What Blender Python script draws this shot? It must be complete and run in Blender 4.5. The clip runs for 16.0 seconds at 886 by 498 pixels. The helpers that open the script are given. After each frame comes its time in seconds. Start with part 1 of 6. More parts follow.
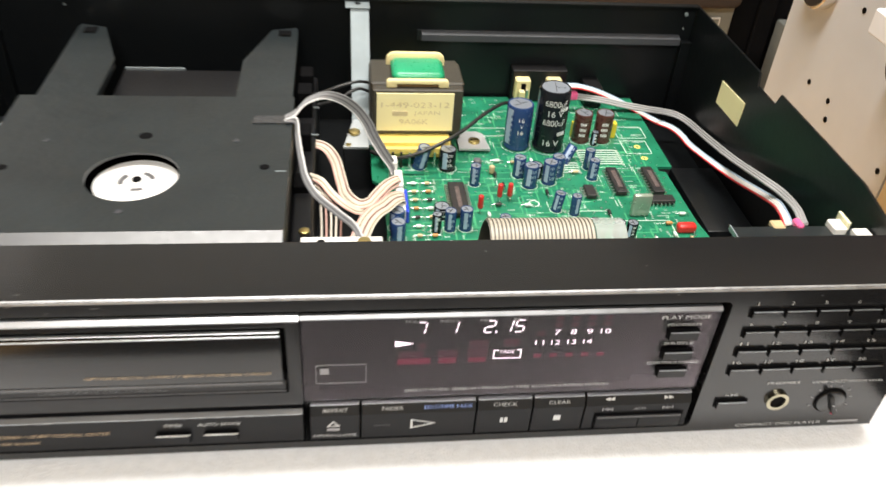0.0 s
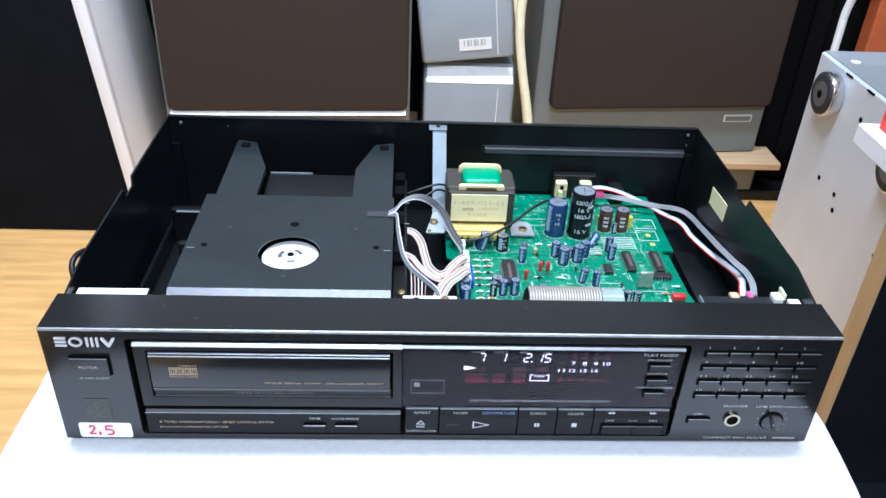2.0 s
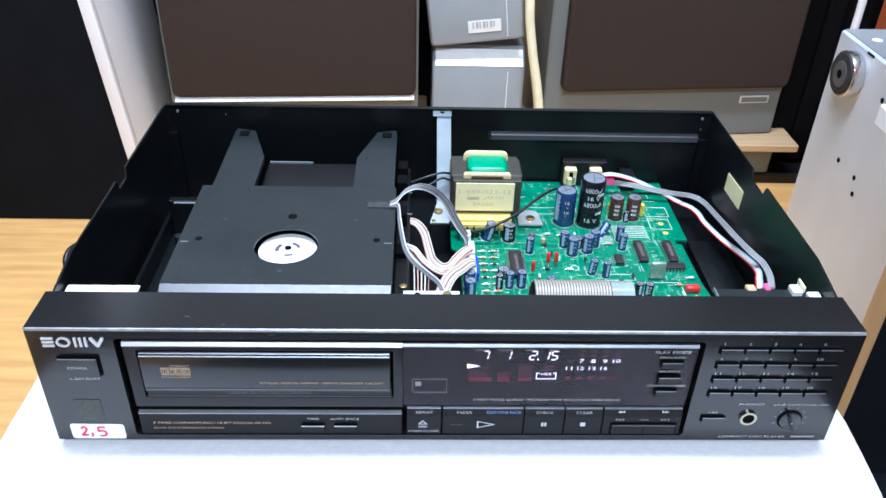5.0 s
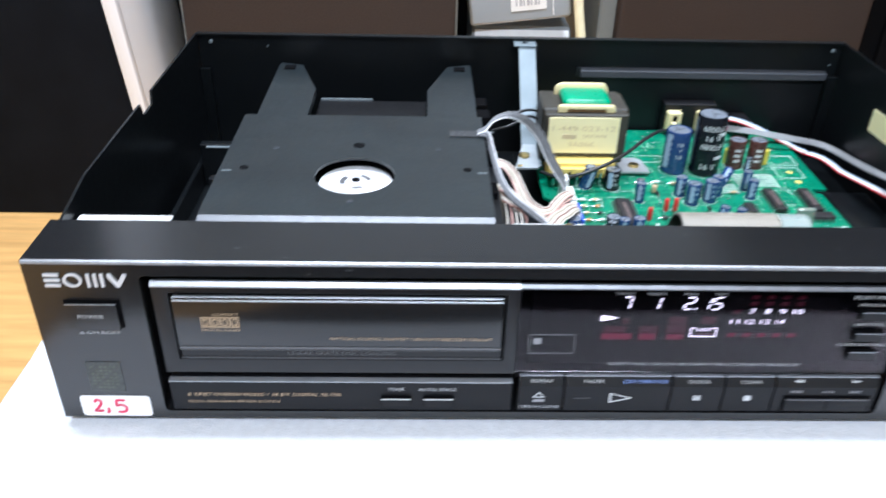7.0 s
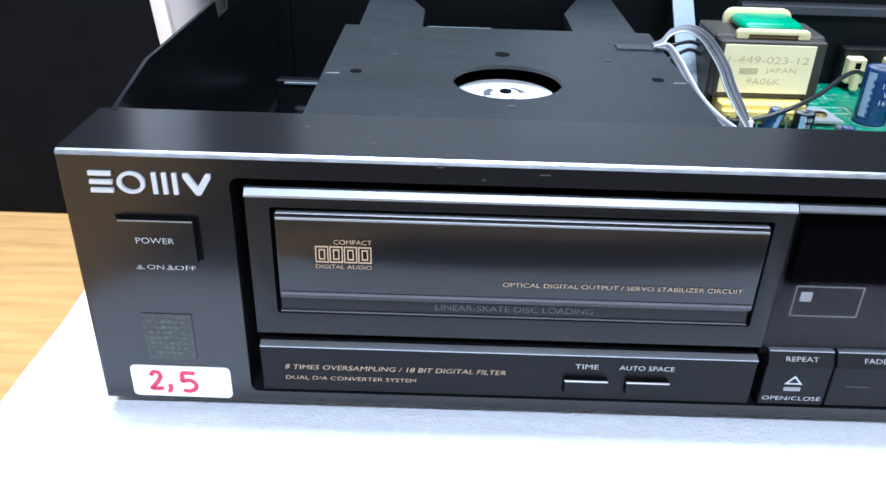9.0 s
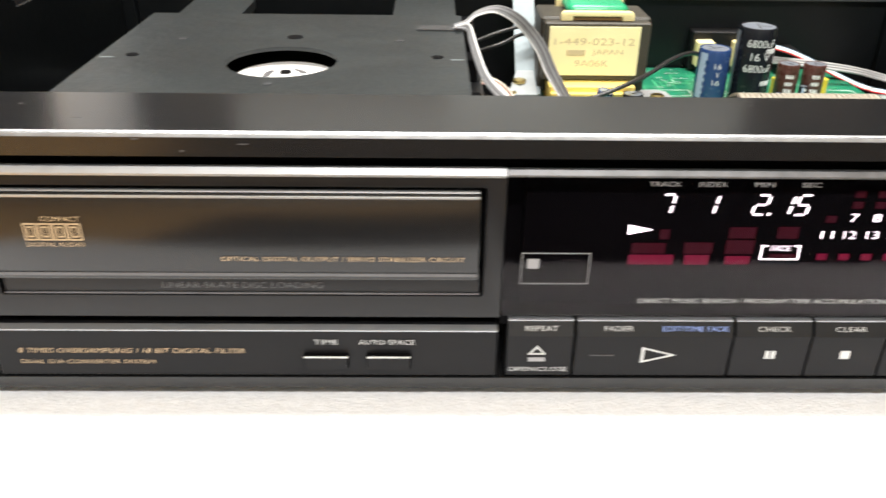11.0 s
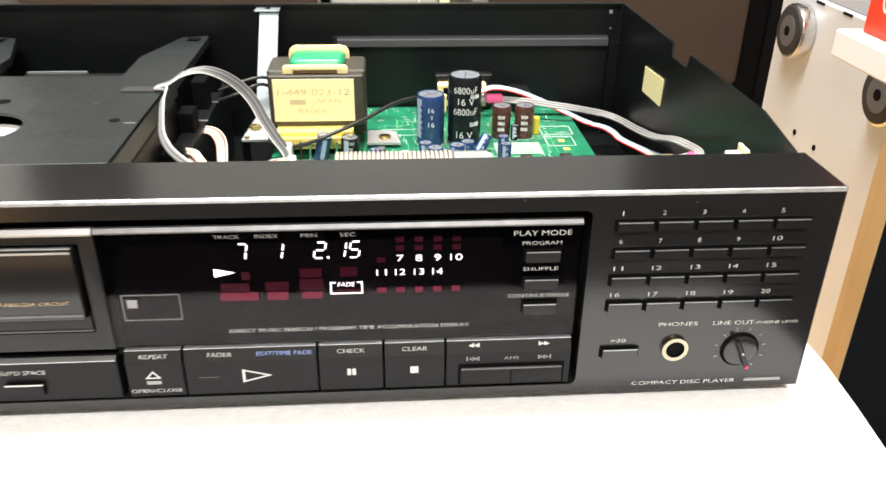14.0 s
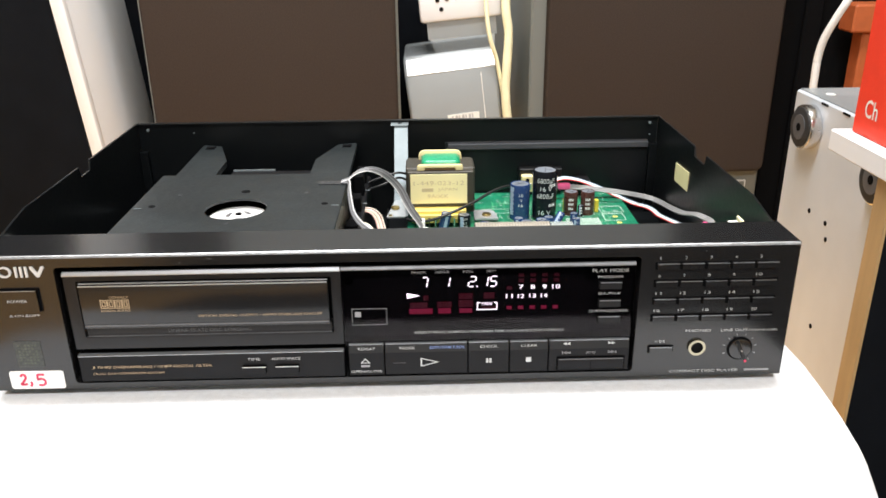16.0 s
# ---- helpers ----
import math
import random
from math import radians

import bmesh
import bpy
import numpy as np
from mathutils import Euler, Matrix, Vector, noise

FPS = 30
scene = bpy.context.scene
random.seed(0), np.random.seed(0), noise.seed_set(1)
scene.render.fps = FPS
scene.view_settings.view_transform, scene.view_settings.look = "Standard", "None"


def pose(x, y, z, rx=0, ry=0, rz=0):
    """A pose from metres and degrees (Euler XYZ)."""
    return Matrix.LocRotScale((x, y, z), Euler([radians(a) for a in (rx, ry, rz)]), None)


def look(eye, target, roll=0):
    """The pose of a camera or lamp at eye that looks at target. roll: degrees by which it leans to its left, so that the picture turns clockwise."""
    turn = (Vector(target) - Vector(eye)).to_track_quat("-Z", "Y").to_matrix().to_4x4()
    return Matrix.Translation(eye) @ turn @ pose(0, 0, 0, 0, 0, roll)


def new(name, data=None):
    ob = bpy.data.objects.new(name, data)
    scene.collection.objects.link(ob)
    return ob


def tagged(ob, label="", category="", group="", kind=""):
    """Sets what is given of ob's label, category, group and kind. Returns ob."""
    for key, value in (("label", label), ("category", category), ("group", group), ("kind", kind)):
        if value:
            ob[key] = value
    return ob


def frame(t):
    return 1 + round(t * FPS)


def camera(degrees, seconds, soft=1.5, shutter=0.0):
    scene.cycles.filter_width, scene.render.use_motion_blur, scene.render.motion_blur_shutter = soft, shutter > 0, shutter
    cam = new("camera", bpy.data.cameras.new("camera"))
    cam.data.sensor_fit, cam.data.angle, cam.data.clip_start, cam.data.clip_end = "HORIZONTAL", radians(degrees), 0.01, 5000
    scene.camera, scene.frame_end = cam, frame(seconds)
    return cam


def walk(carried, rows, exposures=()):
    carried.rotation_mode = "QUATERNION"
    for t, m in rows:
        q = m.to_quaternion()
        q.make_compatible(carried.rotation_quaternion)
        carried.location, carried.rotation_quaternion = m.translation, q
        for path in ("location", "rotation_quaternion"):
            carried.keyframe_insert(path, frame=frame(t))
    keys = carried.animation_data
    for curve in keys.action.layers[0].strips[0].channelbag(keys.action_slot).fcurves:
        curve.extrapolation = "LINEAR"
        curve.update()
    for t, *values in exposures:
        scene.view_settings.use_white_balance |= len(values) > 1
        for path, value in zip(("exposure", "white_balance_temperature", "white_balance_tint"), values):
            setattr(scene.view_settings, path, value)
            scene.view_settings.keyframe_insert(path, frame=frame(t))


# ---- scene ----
cam = camera(57.1, 16.0, 1.55, 0.5)
PATH = [
    (0, (-0.01027, -0.21094, 0.27194), (0.23389, 1.35845, -0.94354), 4.640),
    (0.5, (-0.02030, -0.27881, 0.30598), (0.14871, 1.34390, -0.85084), 3.160),
    (1, (-0.02553, -0.32498, 0.34192), (0.08943, 1.33353, -0.76989), 2.844),
    (1.5, (-0.02570, -0.33876, 0.35837), (0.07403, 1.34162, -0.72162), 2.957),
    (2, (-0.02806, -0.33908, 0.35945), (0.07653, 1.34185, -0.71922), 2.915),
    (2.5, (-0.02775, -0.33860, 0.35913), (0.08085, 1.33479, -0.73081), 2.950),
    (3, (-0.02817, -0.34055, 0.35961), (0.07681, 1.33086, -0.73372), 3.066),
    (3.5, (-0.02966, -0.33967, 0.36043), (0.07047, 1.32966, -0.73653), 3.184),
    (5.8, (-0.01673, -0.30267, 0.33640), (0.05228, 1.35385, -0.78215), 1.118),
    (6, (-0.02779, -0.29699, 0.31045), (0.07453, 1.37954, -0.77526), 1.742),
    (6.5, (-0.04604, -0.27102, 0.27984), (0.05147, 1.41703, -0.78832), 2.030),
    (7, (-0.06458, -0.25829, 0.25710), (-0.01387, 1.43695, -0.80290), 1.448),
    (7.5, (-0.10226, -0.21745, 0.19920), (-0.08473, 1.50475, -0.81752), 1.629),
    (8, (-0.11792, -0.18723, 0.17018), (-0.10046, 1.55019, -0.82031), 2.286),
    (8.2, (-0.11933, -0.18573, 0.16940), (-0.10073, 1.55342, -0.81802), 2.375),
    (10.3, (-0.08578, -0.19415, 0.16388), (-0.11516, 1.55685, -0.80211), 0.263),
    (10.5, (-0.07519, -0.19424, 0.16188), (-0.09303, 1.55821, -0.80176), 0.366),
    (11, (-0.04576, -0.19042, 0.16006), (-0.01226, 1.56542, -0.79698), 0.825),
    (11.5, (-0.02487, -0.18929, 0.16142), (0.04811, 1.56729, -0.79205), 1.161),
    (12, (-0.00997, -0.19138, 0.16605), (0.08394, 1.56970, -0.77721), 1.108),
    (12.5, (0.02167, -0.19131, 0.16553), (0.12217, 1.56651, -0.78313), 0.896),
    (13, (0.05347, -0.19355, 0.17088), (0.18238, 1.56158, -0.77934), 0.988),
    (13.5, (0.06845, -0.20129, 0.17736), (0.20800, 1.55398, -0.77110), 1.061),
    (14, (0.06555, -0.23090, 0.19338), (0.20350, 1.52765, -0.74921), 0.788),
    (14.5, (0.04998, -0.27091, 0.21942), (0.18064, 1.48799, -0.72356), 0.899),
    (15, (0.02445, -0.32132, 0.24689), (0.13672, 1.44234, -0.68953), 1.099),
    (15.5, (0.00531, -0.36388, 0.27093), (0.08084, 1.43175, -0.60656), 0.807),
    (16, (0.01918, -0.38771, 0.24830), (0.06150, 1.46103, -0.51351), -0.593),
]
EXPOSURES = [
    (0.0, -0.2, 7100, 10),
    (0.5, -0.08, 6650, 10),
    (1.0, -0.15, 5700, 10),
    (1.5, -0.26, 5200, 10),
    (3.7, -0.26, 5100, 10),
    (6.0, -0.15, 5400, 10),
    (6.5, -0.07, 5850, 10),
    (7.0, -0.15, 5450, 10),
    (8.2, -0.08, 5000, 10),
    (10.3, 0.05, 5600, 10),
    (11.0, 0.22, 6950, 10),
    (12.0, 0.42, 7250, 10),
    (13.5, 0.42, 7200, 10),
    (14.5, 0.2, 6800, 10),
    (16.0, -0.12, 6600, 10),
]
walk(cam, [(t, look(eye, target, roll)) for t, eye, target, roll in PATH], EXPOSURES)

# ---- light: two ceiling tubes, closed room ----
world = bpy.data.worlds.new("room_world")
scene.world = world
world.use_nodes = True
world.node_tree.nodes["Background"].inputs[0].default_value = (0.9, 0.95, 1.0, 1)
world.node_tree.nodes["Background"].inputs[1].default_value = 0.05


def ceiling_lamp(x, y, z, sx, sy, watts, colour):
    data = bpy.data.lights.new("ceiling_tube", "AREA")
    data.shape, data.size, data.size_y = "RECTANGLE", sx, sy
    data.energy, data.color = watts, colour
    ob = new("ceiling_tube", data)
    ob.matrix_world = look((x, y, z), (x, y, z - 1))
    return ob


FLOOR = -0.35
ceiling_lamp(-0.05, 0.24, 2.05, 1.3, 0.22, 80, (0.97, 0.98, 1.0))
ceiling_lamp(0.1, -1.7, 2.05, 1.3, 0.16, 87, (0.97, 0.98, 1.0))


# ---- materials ----
def mat(name, colour, rough=0.5, metal=0.0, vary=0.08, scale=60.0, bump=0.0, bscale=400.0, stretch=(1, 1, 1), spec=0.5,
        rvary=0.08, island=0.0, coat=0.0, wave=0.0):
    m = bpy.data.materials.new(name)
    m.use_nodes = True
    nt = m.node_tree
    b = nt.nodes["Principled BSDF"]
    b.inputs["Metallic"].default_value = metal
    b.inputs["Specular IOR Level"].default_value = spec
    b.inputs["Coat Weight"].default_value = coat
    tc = nt.nodes.new("ShaderNodeTexCoord")
    mp = nt.nodes.new("ShaderNodeMapping")
    mp.inputs["Scale"].default_value = stretch
    nt.links.new(tc.outputs["Object"], mp.inputs[0])
    n1 = nt.nodes.new("ShaderNodeTexNoise")
    n1.inputs["Scale"].default_value, n1.inputs["Detail"].default_value = scale, 6
    n2 = nt.nodes.new("ShaderNodeTexNoise")
    n2.inputs["Scale"].default_value, n2.inputs["Detail"].default_value = bscale, 3
    nt.links.new(mp.outputs[0], n1.inputs[0])
    nt.links.new(mp.outputs[0], n2.inputs[0])
    mix = nt.nodes.new("ShaderNodeMix")
    mix.data_type = "RGBA"
    c = Vector(colour)
    mix.inputs[6].default_value = (*(c * (1 - vary)), 1)
    mix.inputs[7].default_value = (*[min(1, v) for v in c * (1 + vary)], 1)
    ramp = nt.nodes.new("ShaderNodeMapRange")
    ramp.inputs[1].default_value, ramp.inputs[2].default_value = 0.3, 0.7
    nt.links.new(n1.outputs[0], ramp.inputs[0])
    nt.links.new(ramp.outputs[0], mix.inputs[0])
    out = mix.outputs[2]
    if island:
        inf = nt.nodes.new("ShaderNodeObjectInfo")
        hsv = nt.nodes.new("ShaderNodeHueSaturation")
        mr = nt.nodes.new("ShaderNodeMapRange")
        mr.inputs[3].default_value, mr.inputs[4].default_value = 1 - island, 1 + island
        nt.links.new(inf.outputs["Random"], mr.inputs[0])
        nt.links.new(mr.outputs[0], hsv.inputs["Value"])
        nt.links.new(out, hsv.inputs["Color"])
        out = hsv.outputs[0]
    nt.links.new(out, b.inputs["Base Color"])
    rr = nt.nodes.new("ShaderNodeMapRange")
    rr.inputs[3].default_value, rr.inputs[4].default_value = max(0.02, rough - rvary), min(1, rough + rvary)
    nt.links.new(n2.outputs[0], rr.inputs[0])
    nt.links.new(rr.outputs[0], b.inputs["Roughness"])
    if bump:
        bn = nt.nodes.new("ShaderNodeBump")
        bn.inputs["Strength"].default_value, bn.inputs["Distance"].default_value = bump, 0.001
        nt.links.new(n2.outputs[0], bn.inputs["Height"])
        nt.links.new(bn.outputs[0], b.inputs["Normal"])
        if wave:
            wv = nt.nodes.new("ShaderNodeBump")
            wv.inputs["Strength"].default_value, wv.inputs["Distance"].default_value = wave, 0.004
            nt.links.new(n1.outputs[0], wv.inputs["Height"])
            nt.links.new(wv.outputs[0], bn.inputs["Normal"])
    return m


def brushed(m, amount):
    """Stretches the gloss across a grain that runs along x."""
    nt = m.node_tree
    t = nt.nodes.new("ShaderNodeTangent")
    t.direction_type, t.axis = "RADIAL", "X"
    b = nt.nodes["Principled BSDF"]
    b.inputs["Anisotropic"].default_value = amount
    nt.links.new(t.outputs[0], b.inputs["Tangent"])
    return m


def glow(name, colour, strength):
    m = bpy.data.materials.new(name)
    m.use_nodes = True
    b = m.node_tree.nodes["Principled BSDF"]
    b.inputs["Base Color"].default_value = (*[0.3 * v for v in colour], 1)
    b.inputs["Emission Color"].default_value = (*colour, 1)
    b.inputs["Emission Strength"].default_value = strength
    return m


def wood_floor_material():
    m = mat("laminate_oak", (0.74, 0.43, 0.145), 0.50, vary=0.14, scale=11, stretch=(0.8, 7, 1), bscale=60, rvary=0.1)
    nt = m.node_tree
    w = nt.nodes.new("ShaderNodeTexWave")
    w.inputs["Scale"].default_value, w.inputs["Distortion"].default_value = 4.5, 7.0
    w.inputs["Detail"].default_value, w.inputs["Detail Scale"].default_value = 5, 1.6
    w.bands_direction = "Y"
    mp = nt.nodes.new("ShaderNodeMapping")
    mp.inputs["Scale"].default_value = (0.55, 2.6, 1)
    tc = nt.nodes.new("ShaderNodeTexCoord")
    nt.links.new(tc.outputs["Object"], mp.inputs[0])
    nt.links.new(mp.outputs[0], w.inputs[0])
    b = nt.nodes["Principled BSDF"]
    old = b.inputs["Base Color"].links[0].from_socket
    mx = nt.nodes.new("ShaderNodeMix")
    mx.data_type, mx.blend_type = "RGBA", "MULTIPLY"
    mx.inputs[0].default_value = 0.20
    mx.inputs[7].default_value = (1, 1, 1, 1)
    g = nt.nodes.new("ShaderNodeMix")
    g.data_type = "RGBA"
    g.inputs[6].default_value, g.inputs[7].default_value = (0.6, 0.45, 0.32, 1), (1.1, 1.1, 1.1, 1)
    nt.links.new(w.outputs["Fac"], g.inputs[0])
    nt.links.new(old, mx.inputs[6])
    nt.links.new(g.outputs[2], mx.inputs[7])
    nt.links.new(mx.outputs[2], b.inputs["Base Color"])
    return m


M = dict(
    floor=wood_floor_material(),
    wall=mat("painted_wall", (0.56, 0.60, 0.61), 0.8, vary=0.04, scale=3, bump=0.15, bscale=120),
    ceiling=mat("ceiling_paint", (0.76, 0.80, 0.80), 0.9, vary=0.03, scale=3),
    cloth=mat("white_fleece", (0.83, 0.84, 0.86), 0.95, vary=0.04, scale=220, bump=0.55, bscale=1100, spec=0.1, wave=0.12),
    panel=brushed(mat("black_anodised_aluminium", (0.011, 0.011, 0.0115), 0.18, vary=0.12, scale=25, bump=0.012, bscale=900,
                      stretch=(0.03, 1.5, 1.5), spec=0.57, rvary=0.05), 0.15),
    plastic=mat("black_plastic", (0.008, 0.008, 0.009), 0.38, vary=0.12, scale=60, bump=0.04, spec=0.31),
    button=mat("black_button_plastic", (0.008, 0.008, 0.009), 0.36, vary=0.1, scale=80, spec=0.15),
    # near-black for black parts, and for shade painted into holes, slots and gaps
    gap=mat("black_and_recess_shade", (0.003, 0.003, 0.0035), 0.8, spec=0.08),
    sheet=mat("black_painted_steel", (0.0046, 0.0056, 0.0064), 0.32, vary=0.2, scale=12, bump=0.06, bscale=300, spec=0.36, wave=0.10),
    lid=mat("matt_grey_black_steel", (0.0075, 0.0118, 0.0135), 0.38, vary=0.3, scale=20, bump=0.05, bscale=600, spec=0.8, wave=0.45),
    strap=mat("dull_zinc_strap", (0.21, 0.25, 0.265), 0.55, 0.35, vary=0.12, scale=60),
    zinc=mat("zinc_plated_steel", (0.34, 0.39, 0.41), 0.45, 0.6, vary=0.1, scale=40),
    steel=mat("bright_steel", (0.7, 0.7, 0.7), 0.25, 1.0, vary=0.06),
    brass=mat("brass_screw", (0.75, 0.58, 0.24), 0.32, 1.0, vary=0.12),
    white=mat("white_plastic", (0.82, 0.82, 0.78), 0.4, vary=0.03),
    hub=mat("white_clamp_plastic", (0.86, 0.86, 0.85), 0.35, vary=0.03),
    grille=mat("brown_grille_cloth", (0.050, 0.037, 0.030), 0.95, vary=0.14, scale=500, bump=0.6, bscale=1500, spec=0.1),
    champagne=mat("champagne_grey_veneer", (0.182, 0.19, 0.174), 0.42, vary=0.05, scale=8, spec=0.4, rvary=0.02),
    silver=mat("silver_grey_plastic", (0.30, 0.32, 0.325), 0.27, vary=0.05, scale=10, rvary=0.01),
    silver_trim=mat("silver_trim", (0.78, 0.78, 0.77), 0.35, 0.1, vary=0.04),
    # near-white stands for the tube's reflection on the silver chamfers
    chamfer_highlight=mat("whitened_chamfer_highlight", (0.92, 0.93, 0.93), 0.52, 0.6, vary=0.04),
    white_lacquer=mat("white_lacquer", (0.89, 0.90, 0.92), 0.35, vary=0.02, scale=6),
    black_cloth=mat("black_speaker_cloth", (0.006, 0.0072, 0.0098), 0.9, vary=0.2, scale=20, bump=0.4, bscale=1500, spec=0.1),
    galv=mat("grey_painted_steel", (0.66, 0.70, 0.75), 0.42, 0.10, vary=0.05, scale=12, rvary=0.02),
    mdf=mat("light_wood_edge", (0.50, 0.33, 0.155), 0.6, vary=0.1, scale=12, stretch=(6, 6, 1)),
    pine=mat("pine_board", (0.60, 0.41, 0.22), 0.55, vary=0.12, scale=10, stretch=(1, 8, 8)),
    red=mat("red_card", (0.88, 0.045, 0.014), 0.45, vary=0.04),
    orange=mat("orange_brown_wood", (0.42, 0.10, 0.03), 0.5, vary=0.1),
    pcb=mat("green_solder_mask", (0.010, 0.175, 0.092), 0.30, vary=0.25, scale=70, spec=0.55),
)


# ---- builders ----
def box(bm, x0, x1, y0, y1, z0, z1, bevel=0.0, seg=1):
    vs = [bm.verts.new((x, y, z)) for x in (x0, x1) for y in (y0, y1) for z in (z0, z1)]
    fs = [bm.faces.new([vs[i] for i in f]) for f in ((0, 1, 3, 2), (4, 6, 7, 5), (0, 4, 5, 1), (2, 3, 7, 6), (0, 2, 6, 4), (1, 5, 7, 3))]
    if bevel:
        es = list({e for f in fs for e in f.edges})
        bmesh.ops.bevel(bm, geom=es, offset=bevel, segments=seg, affect="EDGES", profile=0.5)
    return bm


def BM(*args, **kw):
    return box(bmesh.new(), *args, **kw)


def cyl(bm, c, r, h, axis="z", seg=24, r2=None, bevel=0.0):
    """A cylinder from its base centre c along an axis."""
    out = bmesh.ops.create_cone(bm, cap_ends=True, segments=seg, radius1=r, radius2=r if r2 is None else r2, depth=h)
    vs = out["verts"]
    bmesh.ops.translate(bm, verts=vs, vec=(0, 0, h / 2))
    if bevel:
        es = [e for e in {e for v in vs for e in v.link_edges} if abs(e.verts[0].co.z - e.verts[1].co.z) < 1e-6]
        vs = list(vs) + [v for v in bmesh.ops.bevel(bm, geom=es, offset=bevel, segments=2, affect="EDGES", profile=0.5)["verts"]]
        vs = [v for v in set(vs) if v.is_valid]
    rot = {"z": Matrix(), "y": Matrix.Rotation(-math.pi / 2, 4, "X"), "x": Matrix.Rotation(math.pi / 2, 4, "Y")}[axis]
    bmesh.ops.transform(bm, matrix=Matrix.Translation(c) @ rot, verts=vs)
    return bm


def prism(bm, pts, axis, lo, hi):
    """A flat outline pushed from lo to hi along an axis; pts in the other two axes, in order."""
    n = "xyz".index(axis)

    def at(p, v):
        q = list(p)
        q.insert(n, v)
        return q
    a = [bm.verts.new(at(p, lo)) for p in pts]
    b = [bm.verts.new(at(p, hi)) for p in pts]
    bm.faces.new(a)
    bm.faces.new(b[::-1])
    for i in range(len(pts)):
        j = (i + 1) % len(pts)
        bm.faces.new((a[j], a[i], b[i], b[j]))
    bmesh.ops.recalc_face_normals(bm, faces=bm.faces)
    return bm


def smooth_path(pts, steps=8):
    """A Catmull-Rom line through the points."""
    p = [Vector(v) for v in pts]
    p = [2 * p[0] - p[1]] + p + [2 * p[-1] - p[-2]]
    out = []
    for i in range(1, len(p) - 2):
        a, b, c, d = p[i - 1:i + 3]
        for k in range(steps):
            t = k / steps
            out.append(0.5 * (2 * b + (c - a) * t + (2 * a - 5 * b + 4 * c - d) * t * t + (3 * b - a - 3 * c + d) * t ** 3))
    return out + [p[-2]]


def tube(bm, pts, r, seg=8, steps=8, side=None, off=0.0):
    """A round cable through the points; side and off shift it sideways, for ribbons."""
    line = smooth_path(pts, steps)
    rings = []
    for i, p in enumerate(line):
        d = (line[min(i + 1, len(line) - 1)] - line[max(i - 1, 0)]).normalized()
        u = (Vector(side) if side else Vector((0, 0, 1)))
        u = (u - d * u.dot(d))
        u = u.normalized() if u.length > 1e-4 else Vector((1, 0, 0))
        v = d.cross(u)
        q = p + u * off
        rings.append([bm.verts.new(q + r * (u * math.cos(a) + v * math.sin(a))) for a in (2 * math.pi * k / seg for k in range(seg))])
    for a, b in zip(rings, rings[1:]):
        for k in range(seg):
            bm.faces.new((a[k], a[(k + 1) % seg], b[(k + 1) % seg], b[k]))
    bm.faces.new(rings[0][::-1])
    bm.faces.new(rings[-1])
    return bm


def mesh_of(name, bm, material, smooth=0.0):
    me = bpy.data.meshes.new(name)
    bm.normal_update()
    bm.to_mesh(me)
    bm.free()
    me.materials.append(material)
    if smooth:
        me.shade_smooth()
        me.set_sharp_from_angle(angle=radians(smooth))
    return me


def part(name, bm, material, parent, label="", smooth=28.0):
    ob = new(name, mesh_of(name, bm, material, smooth))
    ob.parent = parent
    return tagged(ob, label)


def thing(name, at, label, category, group=""):
    ob = new(name)
    ob.location = at
    ob.empty_display_size = 0.02
    return tagged(ob, label, category, group)


def solid(name, bm, material, label, category="", group="", kind="", smooth=35.0):
    return tagged(new(name, mesh_of(name, bm, material, smooth)), label, category, group, kind)


# ---- the room ----
def floor_and_walls():
    solid("floor", BM(-3.0, 3.0, -3.0, 2.0, FLOOR - 0.05, FLOOR), M["floor"], "honey-coloured laminate wood floor", "floor", kind="structure")
    solid("ceiling", BM(-3.0, 3.0, -3.0, 2.0, 2.1, 2.2), M["ceiling"], "plain white ceiling", "ceiling", kind="structure")
    for n, b in (("wall_north", (-3, 3, 2.0, 2.1)), ("wall_south", (-3, 3, -3.1, -3.0)), ("wall_west", (-3.1, -3, -3, 2)), ("wall_east", (3, 3.1, -3, 2))):
        solid(n, BM(*b, FLOOR, 2.1), M["wall"], "plain off-white painted wall", "wall", kind="structure")


floor_and_walls()


def lettering(name, words, x0, x1, z0, z1, y, material, parent, label="", slant=0.0, thin=-0.008):
    """Flat printed words that fill x0..x1 and z0..z1 on a front facing -y."""
    cu = bpy.data.curves.new(name, "FONT")
    cu.body, cu.shear, cu.resolution_u, cu.offset = words, slant, 3, thin
    tmp = bpy.data.objects.new(name, cu)
    scene.collection.objects.link(tmp)
    dg = bpy.context.evaluated_depsgraph_get()
    me = bpy.data.meshes.new_from_object(tmp.evaluated_get(dg))
    bpy.data.objects.remove(tmp)
    bpy.data.curves.remove(cu)
    co = np.array([v.co[:2] for v in me.vertices])
    lo, hi = co.min(0), co.max(0)
    for v in me.vertices:
        u = (v.co.x - lo[0]) / max(hi[0] - lo[0], 1e-6)
        w = (v.co.y - lo[1]) / max(hi[1] - lo[1], 1e-6)
        v.co = (x0 + u * (x1 - x0), y, z0 + w * (z1 - z0))
    me.name = name
    me.materials.clear()
    me.materials.append(material)
    ob = new(name, me)
    ob.parent = parent
    return tagged(ob, label)


